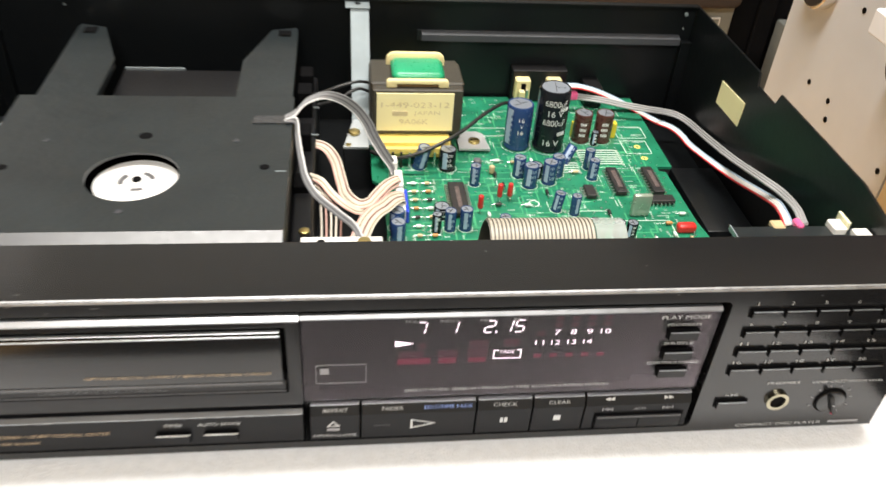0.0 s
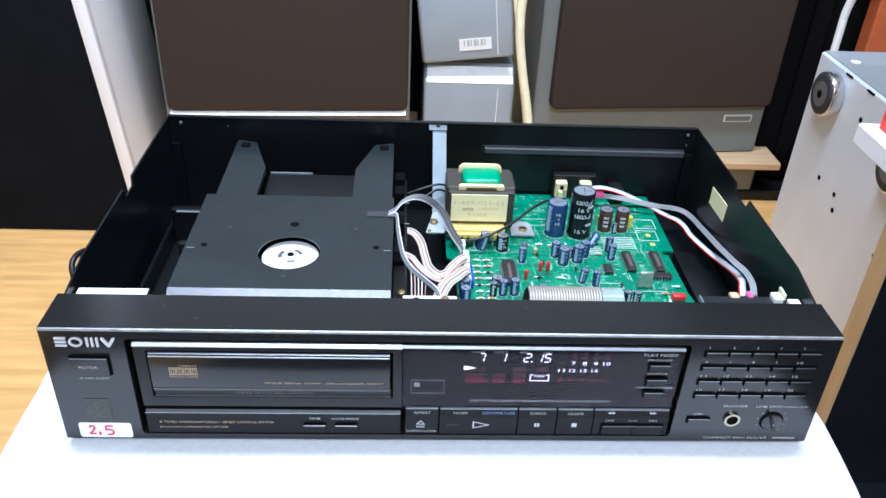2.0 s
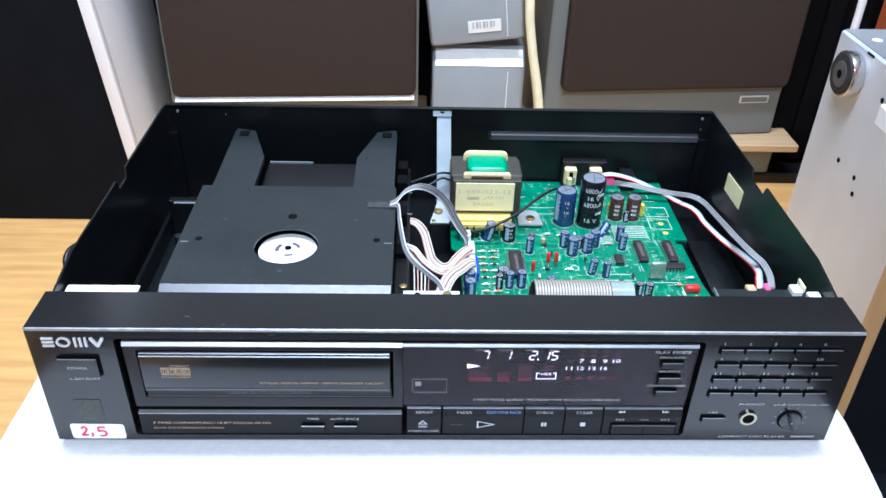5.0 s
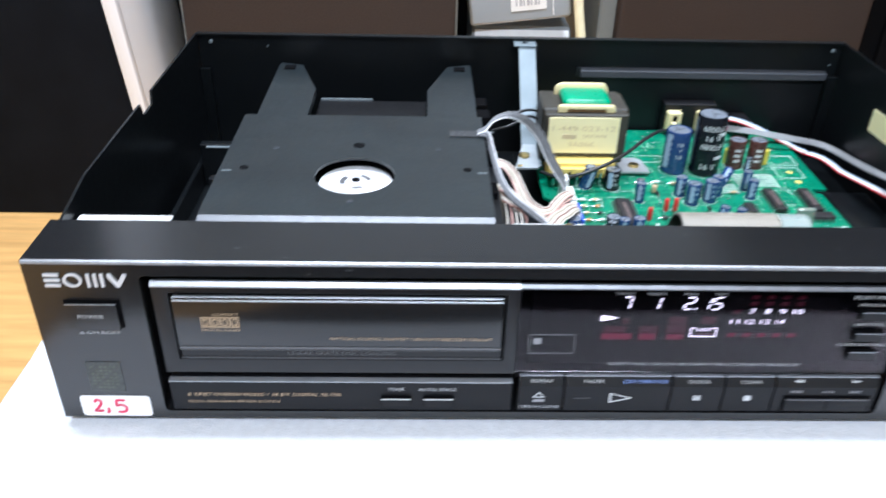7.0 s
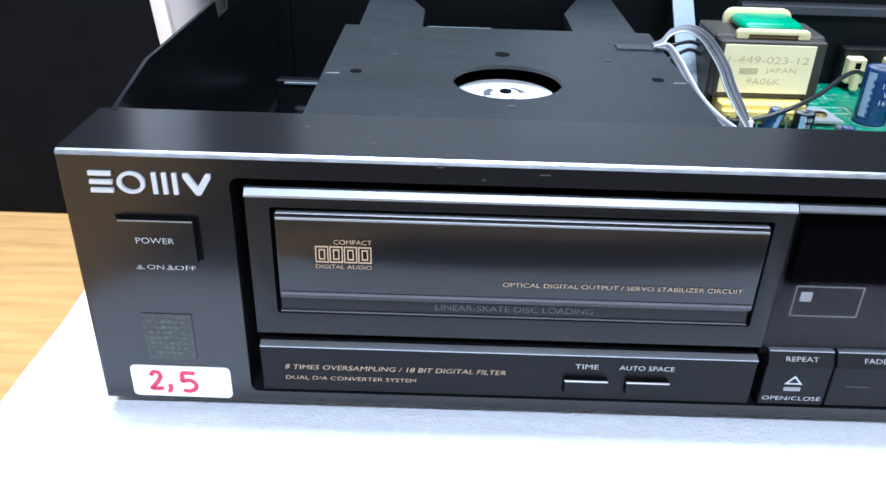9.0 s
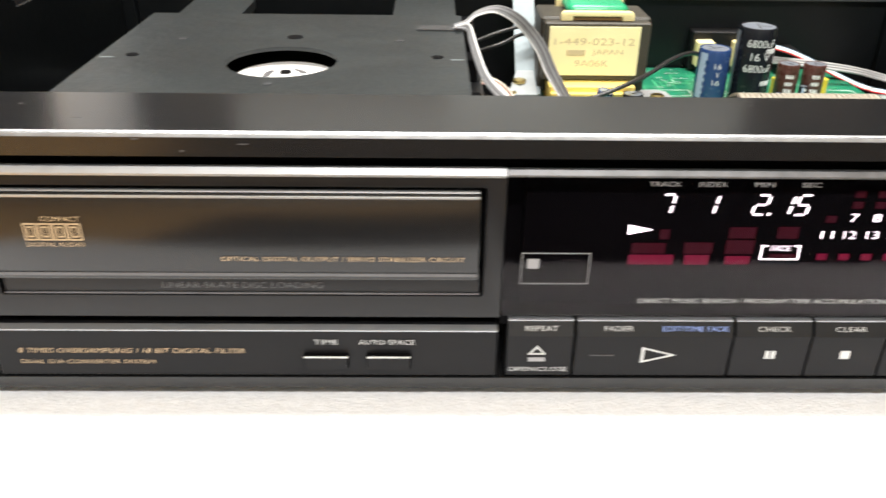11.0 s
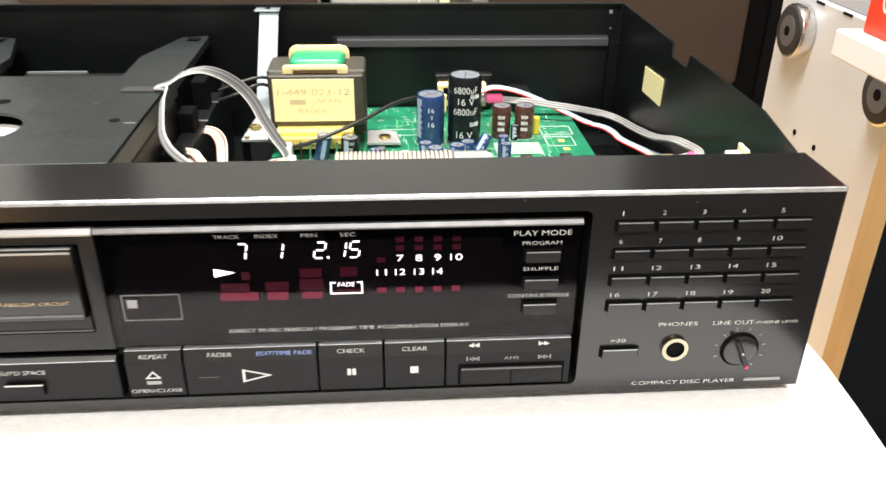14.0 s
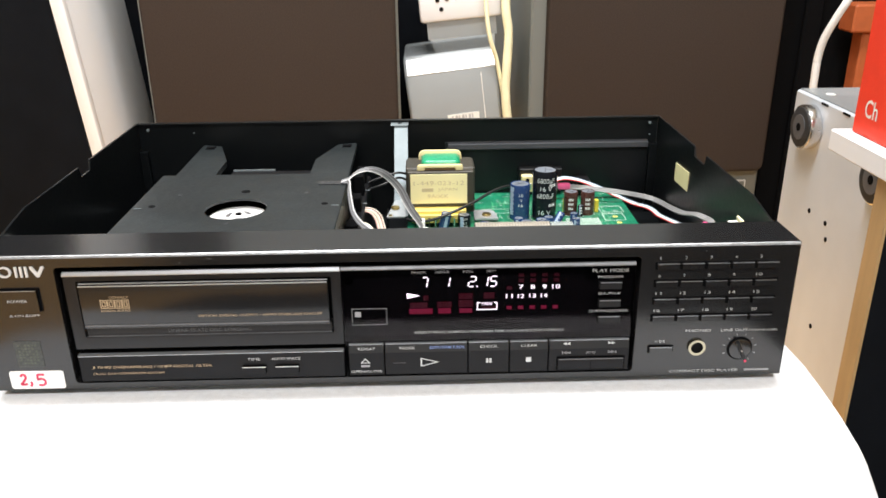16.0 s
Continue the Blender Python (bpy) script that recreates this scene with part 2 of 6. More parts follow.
def outline_loop(hx0, hx1, hy0, hy1, r, n=8):
    """A rounded rectangle's outline, counter-clockwise, with points along the sides."""
    pts = []
    for cx, cy, a0 in ((hx1 - r, hy1 - r, 0), (hx0 + r, hy1 - r, 90), (hx0 + r, hy0 + r, 180), (hx1 - r, hy0 + r, 270)):
        arc = [(cx + r * math.cos(radians(a0 + 90 * k / n)), cy + r * math.sin(radians(a0 + 90 * k / n))) for k in range(n + 1)]
        if pts:
            p, q = Vector(pts[-1]), Vector(arc[0])
            pts += [tuple(p.lerp(q, k / 14)) for k in range(1, 14)]
        pts += arc
    p, q = Vector(pts[-1]), Vector(pts[0])
    return pts + [tuple(p.lerp(q, k / 14)) for k in range(1, 14)]


# ---- the table, its cloth ----
TOP = 0.005


def table_and_cloth():
    table = thing("table", (0, 0, FLOOR), "low wooden table standing under a white cloth", "table")
    bm = BM(-0.246, 0.222, -0.077, 0.33, TOP - 0.035 - FLOOR, TOP - 0.005 - FLOOR, bevel=0.004)
    part("tabletop", bm, M["pine"], table)
    for x in (-0.23, 0.19):
        for y in (-0.07, 0.28):
            part("leg", BM(x, x + 0.03, y, y + 0.03, 0, TOP - 0.035 - FLOOR, bevel=0.003), M["pine"], table)
    bm = bmesh.new()
    rows = []
    for off, z, wob in ((-0.03, 0, 0), (-0.012, -0.0002, 0.0004), (-0.005, -0.0016, 0.0008), (-0.0015, -0.0045, 0.0012), (0, -0.010, 0.0014),
                        (0.001, -0.03, 0.003), (0.003, -0.08, 0.006), (0.006, -0.16, 0.010), (0.006, -0.165, 0.010)):
        flare = 0.45 * max(0.0, -z - 0.006)
        ring = []
        for x, y in outline_loop(-0.2545 - off, 0.241 + off, -0.087 - off, 0.342 + off, 0.032 + off):
            fl = flare * max(0.0, min(1.0, (0.05 - y) / 0.07))
            w = noise.noise(Vector((x * 28, y * 28, z * 6))) * wob
            if x > 0 and y < 0:
                x += 0.10 * y * min(1, x / 0.24)
            d = Vector((x - (-0.007), y - 0.125)).normalized()
            ring.append(bm.verts.new((x + d.x * (w + fl), y + d.y * (w + fl), TOP + z + 0.4 * w)))
        rows.append(ring)
    bm.faces.new(rows[0])
    for a, b in zip(rows, rows[1:]):
        for k in range(len(a)):
            j = (k + 1) % len(a)
            bm.faces.new((a[j], a[k], b[k], b[j]))
    bmesh.ops.recalc_face_normals(bm, faces=bm.faces)
    solid("tablecloth", bm, M["cloth"], "soft white fleece cloth draped over the low table", "tablecloth", smooth=60)


table_and_cloth()


# ---- loudspeakers and stands behind ----
def lean_box(x0, x1, y0, y1, z0, z1, lean, bevel):
    bm = BM(x0, x1, y0, y1, z0, z1, bevel=bevel, seg=2)
    for v in bm.verts:
        v.co.x += lean * v.co.z
    return bm


def tower_speaker():
    """White cabinet, black cloth front, leaning slightly."""
    t = thing("floor_speaker", (-0.432, 0.812, FLOOR), "tall white floor speaker with a black cloth front", "speaker")
    lean = -0.096
    part("cabinet", lean_box(-0.46, 0.0, 0.004, 0.235, 0.0, 1.15, lean, 0.003), M["white_lacquer"], t, "glossy white cabinet")
    part("front_cloth", lean_box(-0.445, -0.0180, -0.010, 0.006, 0.0, 1.13, lean, 0.004), M["black_cloth"], t, "black stretched speaker cloth")
    part("corner_strip", lean_box(-0.0172, 0.001, -0.012, 0.003, 0.002, 1.14, lean, 0.002), M["white_lacquer"], t, "bright white corner strip")
    part("plinth", BM(-0.45, -0.01, 0.0, 0.23, 0.0, 0.006), M["plastic"], t)


tower_speaker()


def vintage_speaker(at, turn, w, gx0, gx1, badge, trim, label):
    """Champagne cabinet with a brown cloth grille set in front; local origin at its front lower left corner."""
    t = thing("bookshelf_speaker", at, label, "speaker", "pair of vintage speakers")
    t.rotation_euler = (0, 0, radians(turn))
    part("cabinet", BM(0, w, 0.018, 0.33, 0, 0.64, bevel=0.004, seg=2), M["champagne"], t)
    part("baffle_frame", BM(0, w, 0.006, 0.018, 0, 0.64, bevel=0.003), M["champagne"], t)
    r, pts = 0.012, []
    for cx, cz, a0 in ((gx1 - r, 0.62 - r, 0), (gx0 + r, 0.62 - r, 90), (gx0 + r, 0.093 + r, 180), (gx1 - r, 0.093 + r, 270)):
        pts += [(cx + r * math.cos(radians(a0 + 18 * k)), cz + r * math.sin(radians(a0 + 18 * k))) for k in range(6)]
    bm = prism(bmesh.new(), pts, "y", -0.012, 0.0055)
    bmesh.ops.bevel(bm, geom=[e for e in bm.edges if e.verts[0].co.y < -0.01 and e.verts[1].co.y < -0.01], offset=0.005, segments=3, affect="EDGES", profile=0.5)
    part("grille", bm, M["grille"], t, "brown woven grille cloth", 50)
    if trim:
        part("trim_line", prism(bmesh.new(), [(-0.012, 0.0865), (-0.006, 0.0925), (0.0055, 0.0925), (0.0055, 0.0850)], "x", gx0 + 0.003, gx1 - 0.003), M[trim], t, "thin trim line under the grille")
    if badge:
        f = part("badge", BM(gx1 - 0.072, gx1 - 0.020, 0.0035, 0.0062, 0.060, 0.0735, bevel=0.001), M["silver_trim"], t, "small silver badge")
        part("badge_field", BM(gx1 - 0.069, gx1 - 0.023, 0.0028, 0.0036, 0.0625, 0.071), M["champagne"], f)
    return t


vintage_speaker((-0.4065, 0.888, -0.264), 3.6, 0.391, 0.006, 0.3865, False, "silver_trim", "vintage speaker with brown cloth grille and silver trim")
vintage_speaker((0.1935, 0.932, -0.264), 5.3, 0.4165, 0.024, 0.4145, True, None, "vintage champagne speaker with brown cloth grille and badge")


def speaker_supports():
    for x0, x1 in ((-0.425, 0.0), (0.175, 0.642)):
        t = solid("support_board", BM(x0, x1, 0.90 + 0.03 * (x0 > 0), 1.27, -0.278, -0.2642, bevel=0.002), M["pine"], "pale pine board lying under a speaker", "board", "boards under the speakers")
        solid("support_block", BM(x0 + 0.03, x1 - 0.03, 0.955, 1.24, FLOOR, -0.2782, bevel=0.004), M["champagne"],
              "grey block standing on the wood floor", "block", "blocks under the speakers")


speaker_supports()


def small_speaker(at, tilt, h, label):
    """A small silver satellite with rounded edges, a bevelled top front and a seam."""
    t = thing("satellite_speaker", at, label, "speaker", "stack of small speakers")
    t.rotation_euler = (0, radians(tilt), 0)
    bm = bmesh.new()
    prism(bm, [(0.026, h), (0.002, h - 0.024), (0.0, h - 0.028), (0.0, 0.004), (0.004, 0.0), (0.17, 0.0), (0.17, h)], "x", 0.0, 0.150)
    bmesh.ops.bevel(bm, geom=[e for e in bm.edges if abs(e.verts[0].co.x - e.verts[1].co.x) < 1e-6], offset=0.006, segments=3, affect="EDGES", profile=0.5)
    part("shell", bm, M["silver"], t, smooth=40)
    # the chamfer's highlight is painted: whiter than the silver shell
    part("top_chamfer", prism(bmesh.new(), [(0.0200, h - 0.0040), (-0.0005, h - 0.0250), (0.0012, h - 0.0268), (0.0215, h - 0.0058)], "x", 0.005, 0.146), M["chamfer_highlight"], t, "chamfered front edge, whitened for the lamp's highlight")
    part("seam", BM(0.1215, 0.1230, -0.0006, 0.002, 0.006, h - 0.034), M["silver_trim"], t)
    return t


s = small_speaker((0.006, 0.93, -0.338), 0, 0.233, "small silver-grey speaker with rounded edges under another")
s = small_speaker((0.0025, 0.925, -0.0985), -6.5, 0.132, "small silver-grey speaker tilted on top of another")
M["print_bar"] = mat("grey_barcode_ink", (0.45, 0.45, 0.45), 0.5)
tag = part("barcode_label", BM(0.0610, 0.1125, -0.0012, -0.0002, 0.0165, 0.0355), M["white"], s, "white barcode label")
for k in range(7):
    part("barcode_bar", BM(0.0680 + 0.0054 * k, 0.0702 + 0.0054 * k + 0.0018 * (k % 2), -0.0016, -0.0013, 0.0235, 0.0335), M["print_bar"], tag)


def adapter_box():
    t = thing("power_adapter", (0.02, 0.94, 0.06), "white mains adapter box lying on the small speakers", "adapter")
    t.rotation_euler = (0, radians(-5), 0)
    part("case", BM(0, 0.13, 0, 0.08, 0.027, 0.10, bevel=0.006, seg=2), M["white_lacquer"], t)
    part("base", BM(0.01, 0.12, 0.005, 0.075, 0.0, 0.027), M["silver"], t)
    for x, z in ((0.03, 0.06), (0.045, 0.061), (0.06, 0.063), (0.035, 0.046)):
        part("socket_hole", cyl(bmesh.new(), (x, -0.0008, z), 0.0035, 0.002, "y", 12), M["gap"], t)


adapter_box()
M["yellow_cable"] = mat("pale_yellow_cable", (0.90, 0.86, 0.58), 0.45, vary=0.06)
M["white_cable"] = mat("white_cable", (0.85, 0.84, 0.80), 0.4, vary=0.03)


def loose_cable(name, pts, r, material, label):
    return solid(name, tube(bmesh.new(), pts, r, 10, 10), material, label, "cable", smooth=60)


loose_cable("speaker_cable", [(0.158, 0.955, 0.30), (0.150, 0.92, 0.13), (0.155, 0.915, 0.07), (0.152, 0.912, -0.02), (0.161, 0.912, -0.09), (0.181, 0.91, -0.19), (0.19, 0.905, -0.30), (0.20, 0.89, -0.345)],
            0.0072, M["yellow_cable"], "pale yellow cable hanging between the speakers")
loose_cable("speaker_cable", [(0.112, 0.955, 0.30), (0.121, 0.915, 0.10), (0.138, 0.918, 0.03), (0.150, 0.922, -0.03), (0.160, 0.922, -0.10), (0.178, 0.92, -0.2), (0.192, 0.90, -0.345)],
            0.0035, M["yellow_cable"], "thin pale yellow cable hanging beside the speakers")


# added black sheet: keeps the gap beside the small speakers dark
solid("dark_backing", BM(-0.045, 0.035, 1.12, 1.14, FLOOR, 0.22, bevel=0.002), M["black_cloth"], "dark sheet added to darken the gap beside the small speakers", "board")


# added black sheet in place of the shade behind the white speaker
solid("dark_backing", BM(-0.78, -0.405, 1.24, 1.26, FLOOR, 0.75, bevel=0.002), M["black_cloth"], "tall dark sheet added for the shade behind the white speaker", "board")


def black_tower():
    t = thing("black_cabinet", (0.60, 1.0, FLOOR), "tall matt black cabinet standing on the wood floor", "cabinet")
    part("body", BM(0.016, 0.62, 0.0, 0.45, 0.02, 1.25, bevel=0.004), M["gap"], t)
    part("base_plate", BM(-0.02, 0.64, -0.05, 0.46, 0.0, 0.02, bevel=0.003), M["plastic"], t)
    part("side_strip", BM(0.055, 0.085, -0.012, 0.0, 0.03, 1.2, bevel=0.003), M["gap"], t)


black_tower()


solid("grey_box", BM(0.686, 0.83, 0.90, 0.985, FLOOR, -0.195, bevel=0.004, seg=2), M["champagne"], "small grey box standing on the floor beside a black cabinet", "box")


def orange_stool():
    t = thing("wooden_frame", (0.719, 0.93, FLOOR), "orange-brown wooden frame standing on the floor", "frame")
    part("crosspiece", BM(-0.012, 0.30, 0, 0.05, 0.415, 0.459, bevel=0.003), M["orange"], t)
    part("leg", BM(0.012, 0.05, 0.01, 0.045, 0.0, 0.415, bevel=0.003), M["orange"], t)
    part("leg", BM(0.25, 0.29, 0.01, 0.045, 0.0, 0.415, bevel=0.003), M["orange"], t)


orange_stool()
loose_cable("white_lead", [(0.60, 0.78, -0.3448), (0.565, 0.74, -0.33), (0.560, 0.722, -0.25), (0.558, 0.72, -0.10), (0.5565, 0.72, 0.035), (0.5565, 0.72, 0.062), (0.5585, 0.715, 0.088), (0.566, 0.705, 0.118), (0.577, 0.70, 0.147), (0.60, 0.72, 0.20), (0.66, 0.86, 0.26)],
            0.0052, M["white_cable"], "thick white lead rising behind the metal unit")


def metal_unit():
    """A hi-fi unit on its side; its bottom plate with feet faces -x."""
    t = thing("metal_unit", (0.5000, 0.39, FLOOR), "grey steel hi-fi unit standing on its side with round feet", "hi-fi unit")
    t.rotation_euler = (0, 0, radians(0.4))
    h = 0.036 - FLOOR
    part("case", BM(0.0, 0.30, 0.0, 0.252, 0.0, h, bevel=0.002), M["galv"], t)
    part("cover", BM(0.004, 0.302, 0.002, 0.250, h, h + 0.0015), M["silver"], t)
    for y, z in ((0.196, 0.351), (0.020, 0.338)):
        bm = cyl(bmesh.new(), (-0.0145, y, z), 0.0275, 0.0145, "x", 36, bevel=0.002)
        f = part("foot", bm, M["steel"], t, "silver-rimmed round foot")
        bm = cyl(bmesh.new(), (-0.0165, y, z), 0.0245, 0.003, "x", 36, bevel=0.001)
        part("rubber_pad", bm, M["rubber"], f, "black rubber pad")
        part("pad_ring", cyl(bmesh.new(), (-0.0172, y, z), 0.0155, 0.001, "x", 30), M["plastic_grey"], f)
        part("foot_screw", cyl(bmesh.new(), (-0.0178, y, z), 0.005, 0.001, "x", 16), M["gap"], f)
    for y, z in ((0.168, 0.251), (0.125, 0.250), (0.118, 0.232), (0.123, 0.349), (0.116, 0.116), (0.014, 0.233)):
        part("screw_hole", cyl(bmesh.new(), (-0.0006, y, z), 0.0032, 0.0012, "x", 12), M["gap"], t)
    part("white_dot", cyl(bmesh.new(), (0.0235, 0.210, h + 0.0015), 0.0060, 0.0006, "z", 20), M["white"], t, "small round white dot")
    for y in (0.165, 0.113, 0.060):
        part("vent_slot", BM(-0.0008, 0.002, y, y + 0.016, h - 0.004, h - 0.0015), M["gap"], t)


M["rubber"] = mat("black_rubber", (0.02, 0.02, 0.021), 0.7)
M["plastic_grey"] = mat("dark_grey_plastic", (0.10, 0.10, 0.105), 0.5)
metal_unit()


def board_panel():
    t = thing("board_panel", (0.427, 0.302, FLOOR), "upright black board panel with pale wood edges on the floor", "cabinet")
    h = 0.028 - FLOOR
    part("board", BM(0.003, 0.33, -0.022, 0.0, 0, h, bevel=0.001), M["black_cloth"], t, "black front board")
    part("wood_edge", BM(0.0, 0.003, -0.023, 0.001, 0, h), M["mdf"], t, "pale wood edge band")
    part("wood_edge", BM(0.33, 0.333, -0.023, 0.001, 0, h), M["mdf"], t, "pale wood edge band")
    part("stand_foot", BM(0.05, 0.28, -0.001, 0.07, 0, 0.02, bevel=0.002), M["black_cloth"], t)


board_panel()


def boxes_on_cabinet():
    z = 0.0282
    solid("white_box", BM(0.420, 0.76, 0.245, 0.388, z, z + 0.021, bevel=0.0015), M["white_lacquer"], "flat white cardboard box lying on the cabinet", "box")
    bm = BM(0.4345, 0.75, 0.262, 0.376, z + 0.0212, z + 0.20, bevel=0.0012)
    rb = solid("red_box", bm, M["red"], "red cardboard box with white lettering on a white box", "box")
    # the readable start of the word on the side that faces the table
    cu = lettering("printed_word", "Ch", 0, 0.022, 0, 0.017, 0, M["white"], rb, "white printed letters", thin=0.012)
    cu.matrix_local = Matrix.Translation((0.4340, 0.3580, z + 0.0395)) @ Matrix.Rotation(-math.pi / 2, 4, "Z")


boxes_on_cabinet()
# dark floor beside the table; its unseen front reach is added to darken reflections
solid("dark_floor_sheet", prism(bmesh.new(), [(-0.50, -1.60), (1.2, -1.60), (1.2, 0.2785), (0.262, 0.2785), (0.262, -0.17), (-0.50, -0.17)], "z", FLOOR, FLOOR + 0.008), M["black_cloth"], "flat dark sheet for the dark floor area, extended to darken reflections", "mat")
for inset, r in ((0.0, 0.0021), (0.006, 0.0019)):
    loose_cable("black_lead", [(-0.222 - inset * 0.3, 0.225, TOP + 0.003), (-0.233, 0.185, 0.016), (-0.2445 + inset, 0.160, 0.034 - inset), (-0.2515 + inset, 0.145, 0.040 - inset), (-0.2530 + inset, 0.133, 0.037 - inset),
                               (-0.2470 + inset * 0.6, 0.121, 0.026 - inset * 0.5), (-0.2390, 0.110, 0.014), (-0.2330 + inset * 0.3, 0.096, TOP + 0.004), (-0.2250, 0.060 - inset, TOP + 0.0035)], r, M["plastic"], "thin black lead looping up beside the player")


# ---- the disc player: front ----
M["print"] = mat("white_print", (0.53, 0.54, 0.54), 0.5, vary=0.02)
M["print_grey"] = mat("grey_print", (0.27, 0.27, 0.28), 0.5, vary=0.02)
M["print_gold"] = mat("gold_print", (0.52, 0.38, 0.23), 0.45, vary=0.04)
M["print_blue"] = mat("blue_print", (0.25, 0.36, 0.75), 0.5, vary=0.03)
M["logo"] = mat("satin_silver_logo", (0.68, 0.69, 0.70), 0.35, 0.15, vary=0.04)
# light metal colours paint the lamp's reflection on black bevels and key edges
M["edge"] = mat("bevel_highlight", (0.47, 0.49, 0.515), 0.38, 0.85, vary=0.05)
M["dim_highlight"] = mat("window_edge_highlight", (0.20, 0.205, 0.215), 0.4, 0.8, vary=0.15, scale=200)
# pale metal that paints the highlight on the front panel's edge
M["edge_highlight"] = mat("panel_edge_highlight", (0.36, 0.37, 0.385), 0.42, 0.8, vary=0.2, scale=200)
M["fascia"] = mat("black_drawer_fascia", (0.010, 0.010, 0.0105), 0.2, vary=0.12, scale=25, bump=0.01, bscale=900, stretch=(0.03, 1.5, 1.5), spec=0.44, rvary=0.05)
M["ink_red"] = mat("red_marker_ink", (0.62, 0.03, 0.09), 0.5, vary=0.15, scale=300)
M["paper"] = mat("white_paper_label", (0.86, 0.84, 0.82), 0.6, vary=0.02)
M["ghost"] = mat("worn_sticker_residue", (0.045, 0.050, 0.048), 0.55, vary=0.35, scale=900)
M["residue"] = mat("residue_paper_bits", (0.075, 0.085, 0.068), 0.7, vary=0.3, scale=900)
M["digit"] = glow("lit_segments", (0.95, 0.97, 1.0), 7.0)
M["dim"] = glow("dim_red_segments", (0.38, 0.016, 0.075), 0.62)
M["dimmer"] = glow("faint_red_segments", (0.20, 0.008, 0.035), 0.09)


def smoked_acrylic():
    """Clear tinted sheet with a polished face."""
    m = bpy.data.materials.new("smoked_acrylic")
    m.use_nodes = True
    nt = m.node_tree
    nt.nodes.remove(nt.nodes["Principled BSDF"])
    clear, gloss, fresnel, mix = (nt.nodes.new("ShaderNode" + n) for n in ("BsdfTransparent", "BsdfGlossy", "Fresnel", "MixShader"))
    clear.inputs[0].default_value = (0.70, 0.64, 0.68, 1)
    gloss.inputs["Roughness"].default_value = 0.06
    fresnel.inputs["IOR"].default_value = 1.25
    nt.links.new(fresnel.outputs[0], mix.inputs[0])
    nt.links.new(clear.outputs[0], mix.inputs[1])
    nt.links.new(gloss.outputs[0], mix.inputs[2])
    nt.links.new(mix.outputs[0], nt.nodes["Material Output"].inputs[0])
    return m


M["acrylic"] = smoked_acrylic()
player = thing("disc_player", (0, 0, TOP), "open black disc player with its cover off on a white cloth", "disc player")
Z = -TOP


def pp(name, bm, material, parent=None, label="", smooth=28.0):
    """A part of the player, given in world places."""
    if parent is None or parent is player:
        bmesh.ops.translate(bm, verts=bm.verts, vec=(0, 0, Z))
        return part(name, bm, material, player, label, smooth)
    bmesh.ops.translate(bm, verts=bm.verts, vec=(0, 0, Z))
    return part(name, bm, material, parent, label, smooth)


def word(words, x0, x1, z0, z1, y, material, parent, slant=0.0, name="caption"):
    return lettering(name, words, x0, x1, z0 + Z, z1 + Z, y, material, parent, slant=slant)


def ring_panel(x0, x1, z0, z1, a0, a1, b0, b1, y0, y1, bevel, r=0.0025):
    """A front plate with one rounded opening."""
    bm = bmesh.new()
    n = 5
    inner = []
    for cx, cz, s in ((a1 - r, b1 - r, 0), (a0 + r, b1 - r, 90), (a0 + r, b0 + r, 180), (a1 - r, b0 + r, 270)):
        inner.append([(cx + r * math.cos(radians(s + 90 * k / n)), cz + r * math.sin(radians(s + 90 * k / n))) for k in range(n + 1)])
    outer = [(x1, z1), (x0, z1), (x0, z0), (x1, z0)]

    def cap(y, flip):
        o = [bm.verts.new((p[0], y, p[1])) for p in outer]
        ii = [[bm.verts.new((p[0], y, p[1])) for p in arc] for arc in inner]
        for c in range(4):
            arc, d = ii[c], (c + 1) % 4
            for k in range(n):
                bm.faces.new((o[c], arc[k], arc[k + 1]))
            bm.faces.new((o[c], arc[-1], ii[d][0], o[d]))
        return o, [v for arc in ii for v in arc]
    o1, i1 = cap(y0, False)
    o2, i2 = cap(y1, True)
    for a, b in ((o1, o2), (i1, i2)):
        for k in range(len(a)):
            j = (k + 1) % len(a)
            bm.faces.new((a[k], a[j], b[j], b[k]))
    bmesh.ops.recalc_face_normals(bm, faces=bm.faces)
    es = [e for e in bm.edges if e.verts[0] in o1 and e.verts[1] in o1]
    bmesh.ops.bevel(bm, geom=es, offset=bevel, segments=2, affect="EDGES", profile=0.6)
    return bm


WX0, WX1, WZ0, WZ1 = -0.1725, 0.1318, 0.0135, 0.0822
front = pp("front_panel", ring_panel(-0.2158, 0.2150, 0.0095, 0.0885, WX0, WX1, WZ0, WZ1, 0.0, 0.0312, 0.0009), M["panel"], None, "brushed black aluminium front panel", 12)
# added strip over the bevel: lamp highlight put in as colour
pp("panel_edge_glint", prism(bmesh.new(), [(-0.0002, 0.0874), (0.0001, 0.0882), (0.0010, 0.0887), (0.0014, 0.0883), (0.0003, 0.0871)], "x", -0.2154, 0.2146), M["edge_highlight"], front, "pale strip painting the front edge's highlight")
pp("window_backing", BM(WX0 - 0.002, WX1 + 0.002, 0.0125, 0.014, WZ0 - 0.001, WZ1 + 0.001), M["gap"])


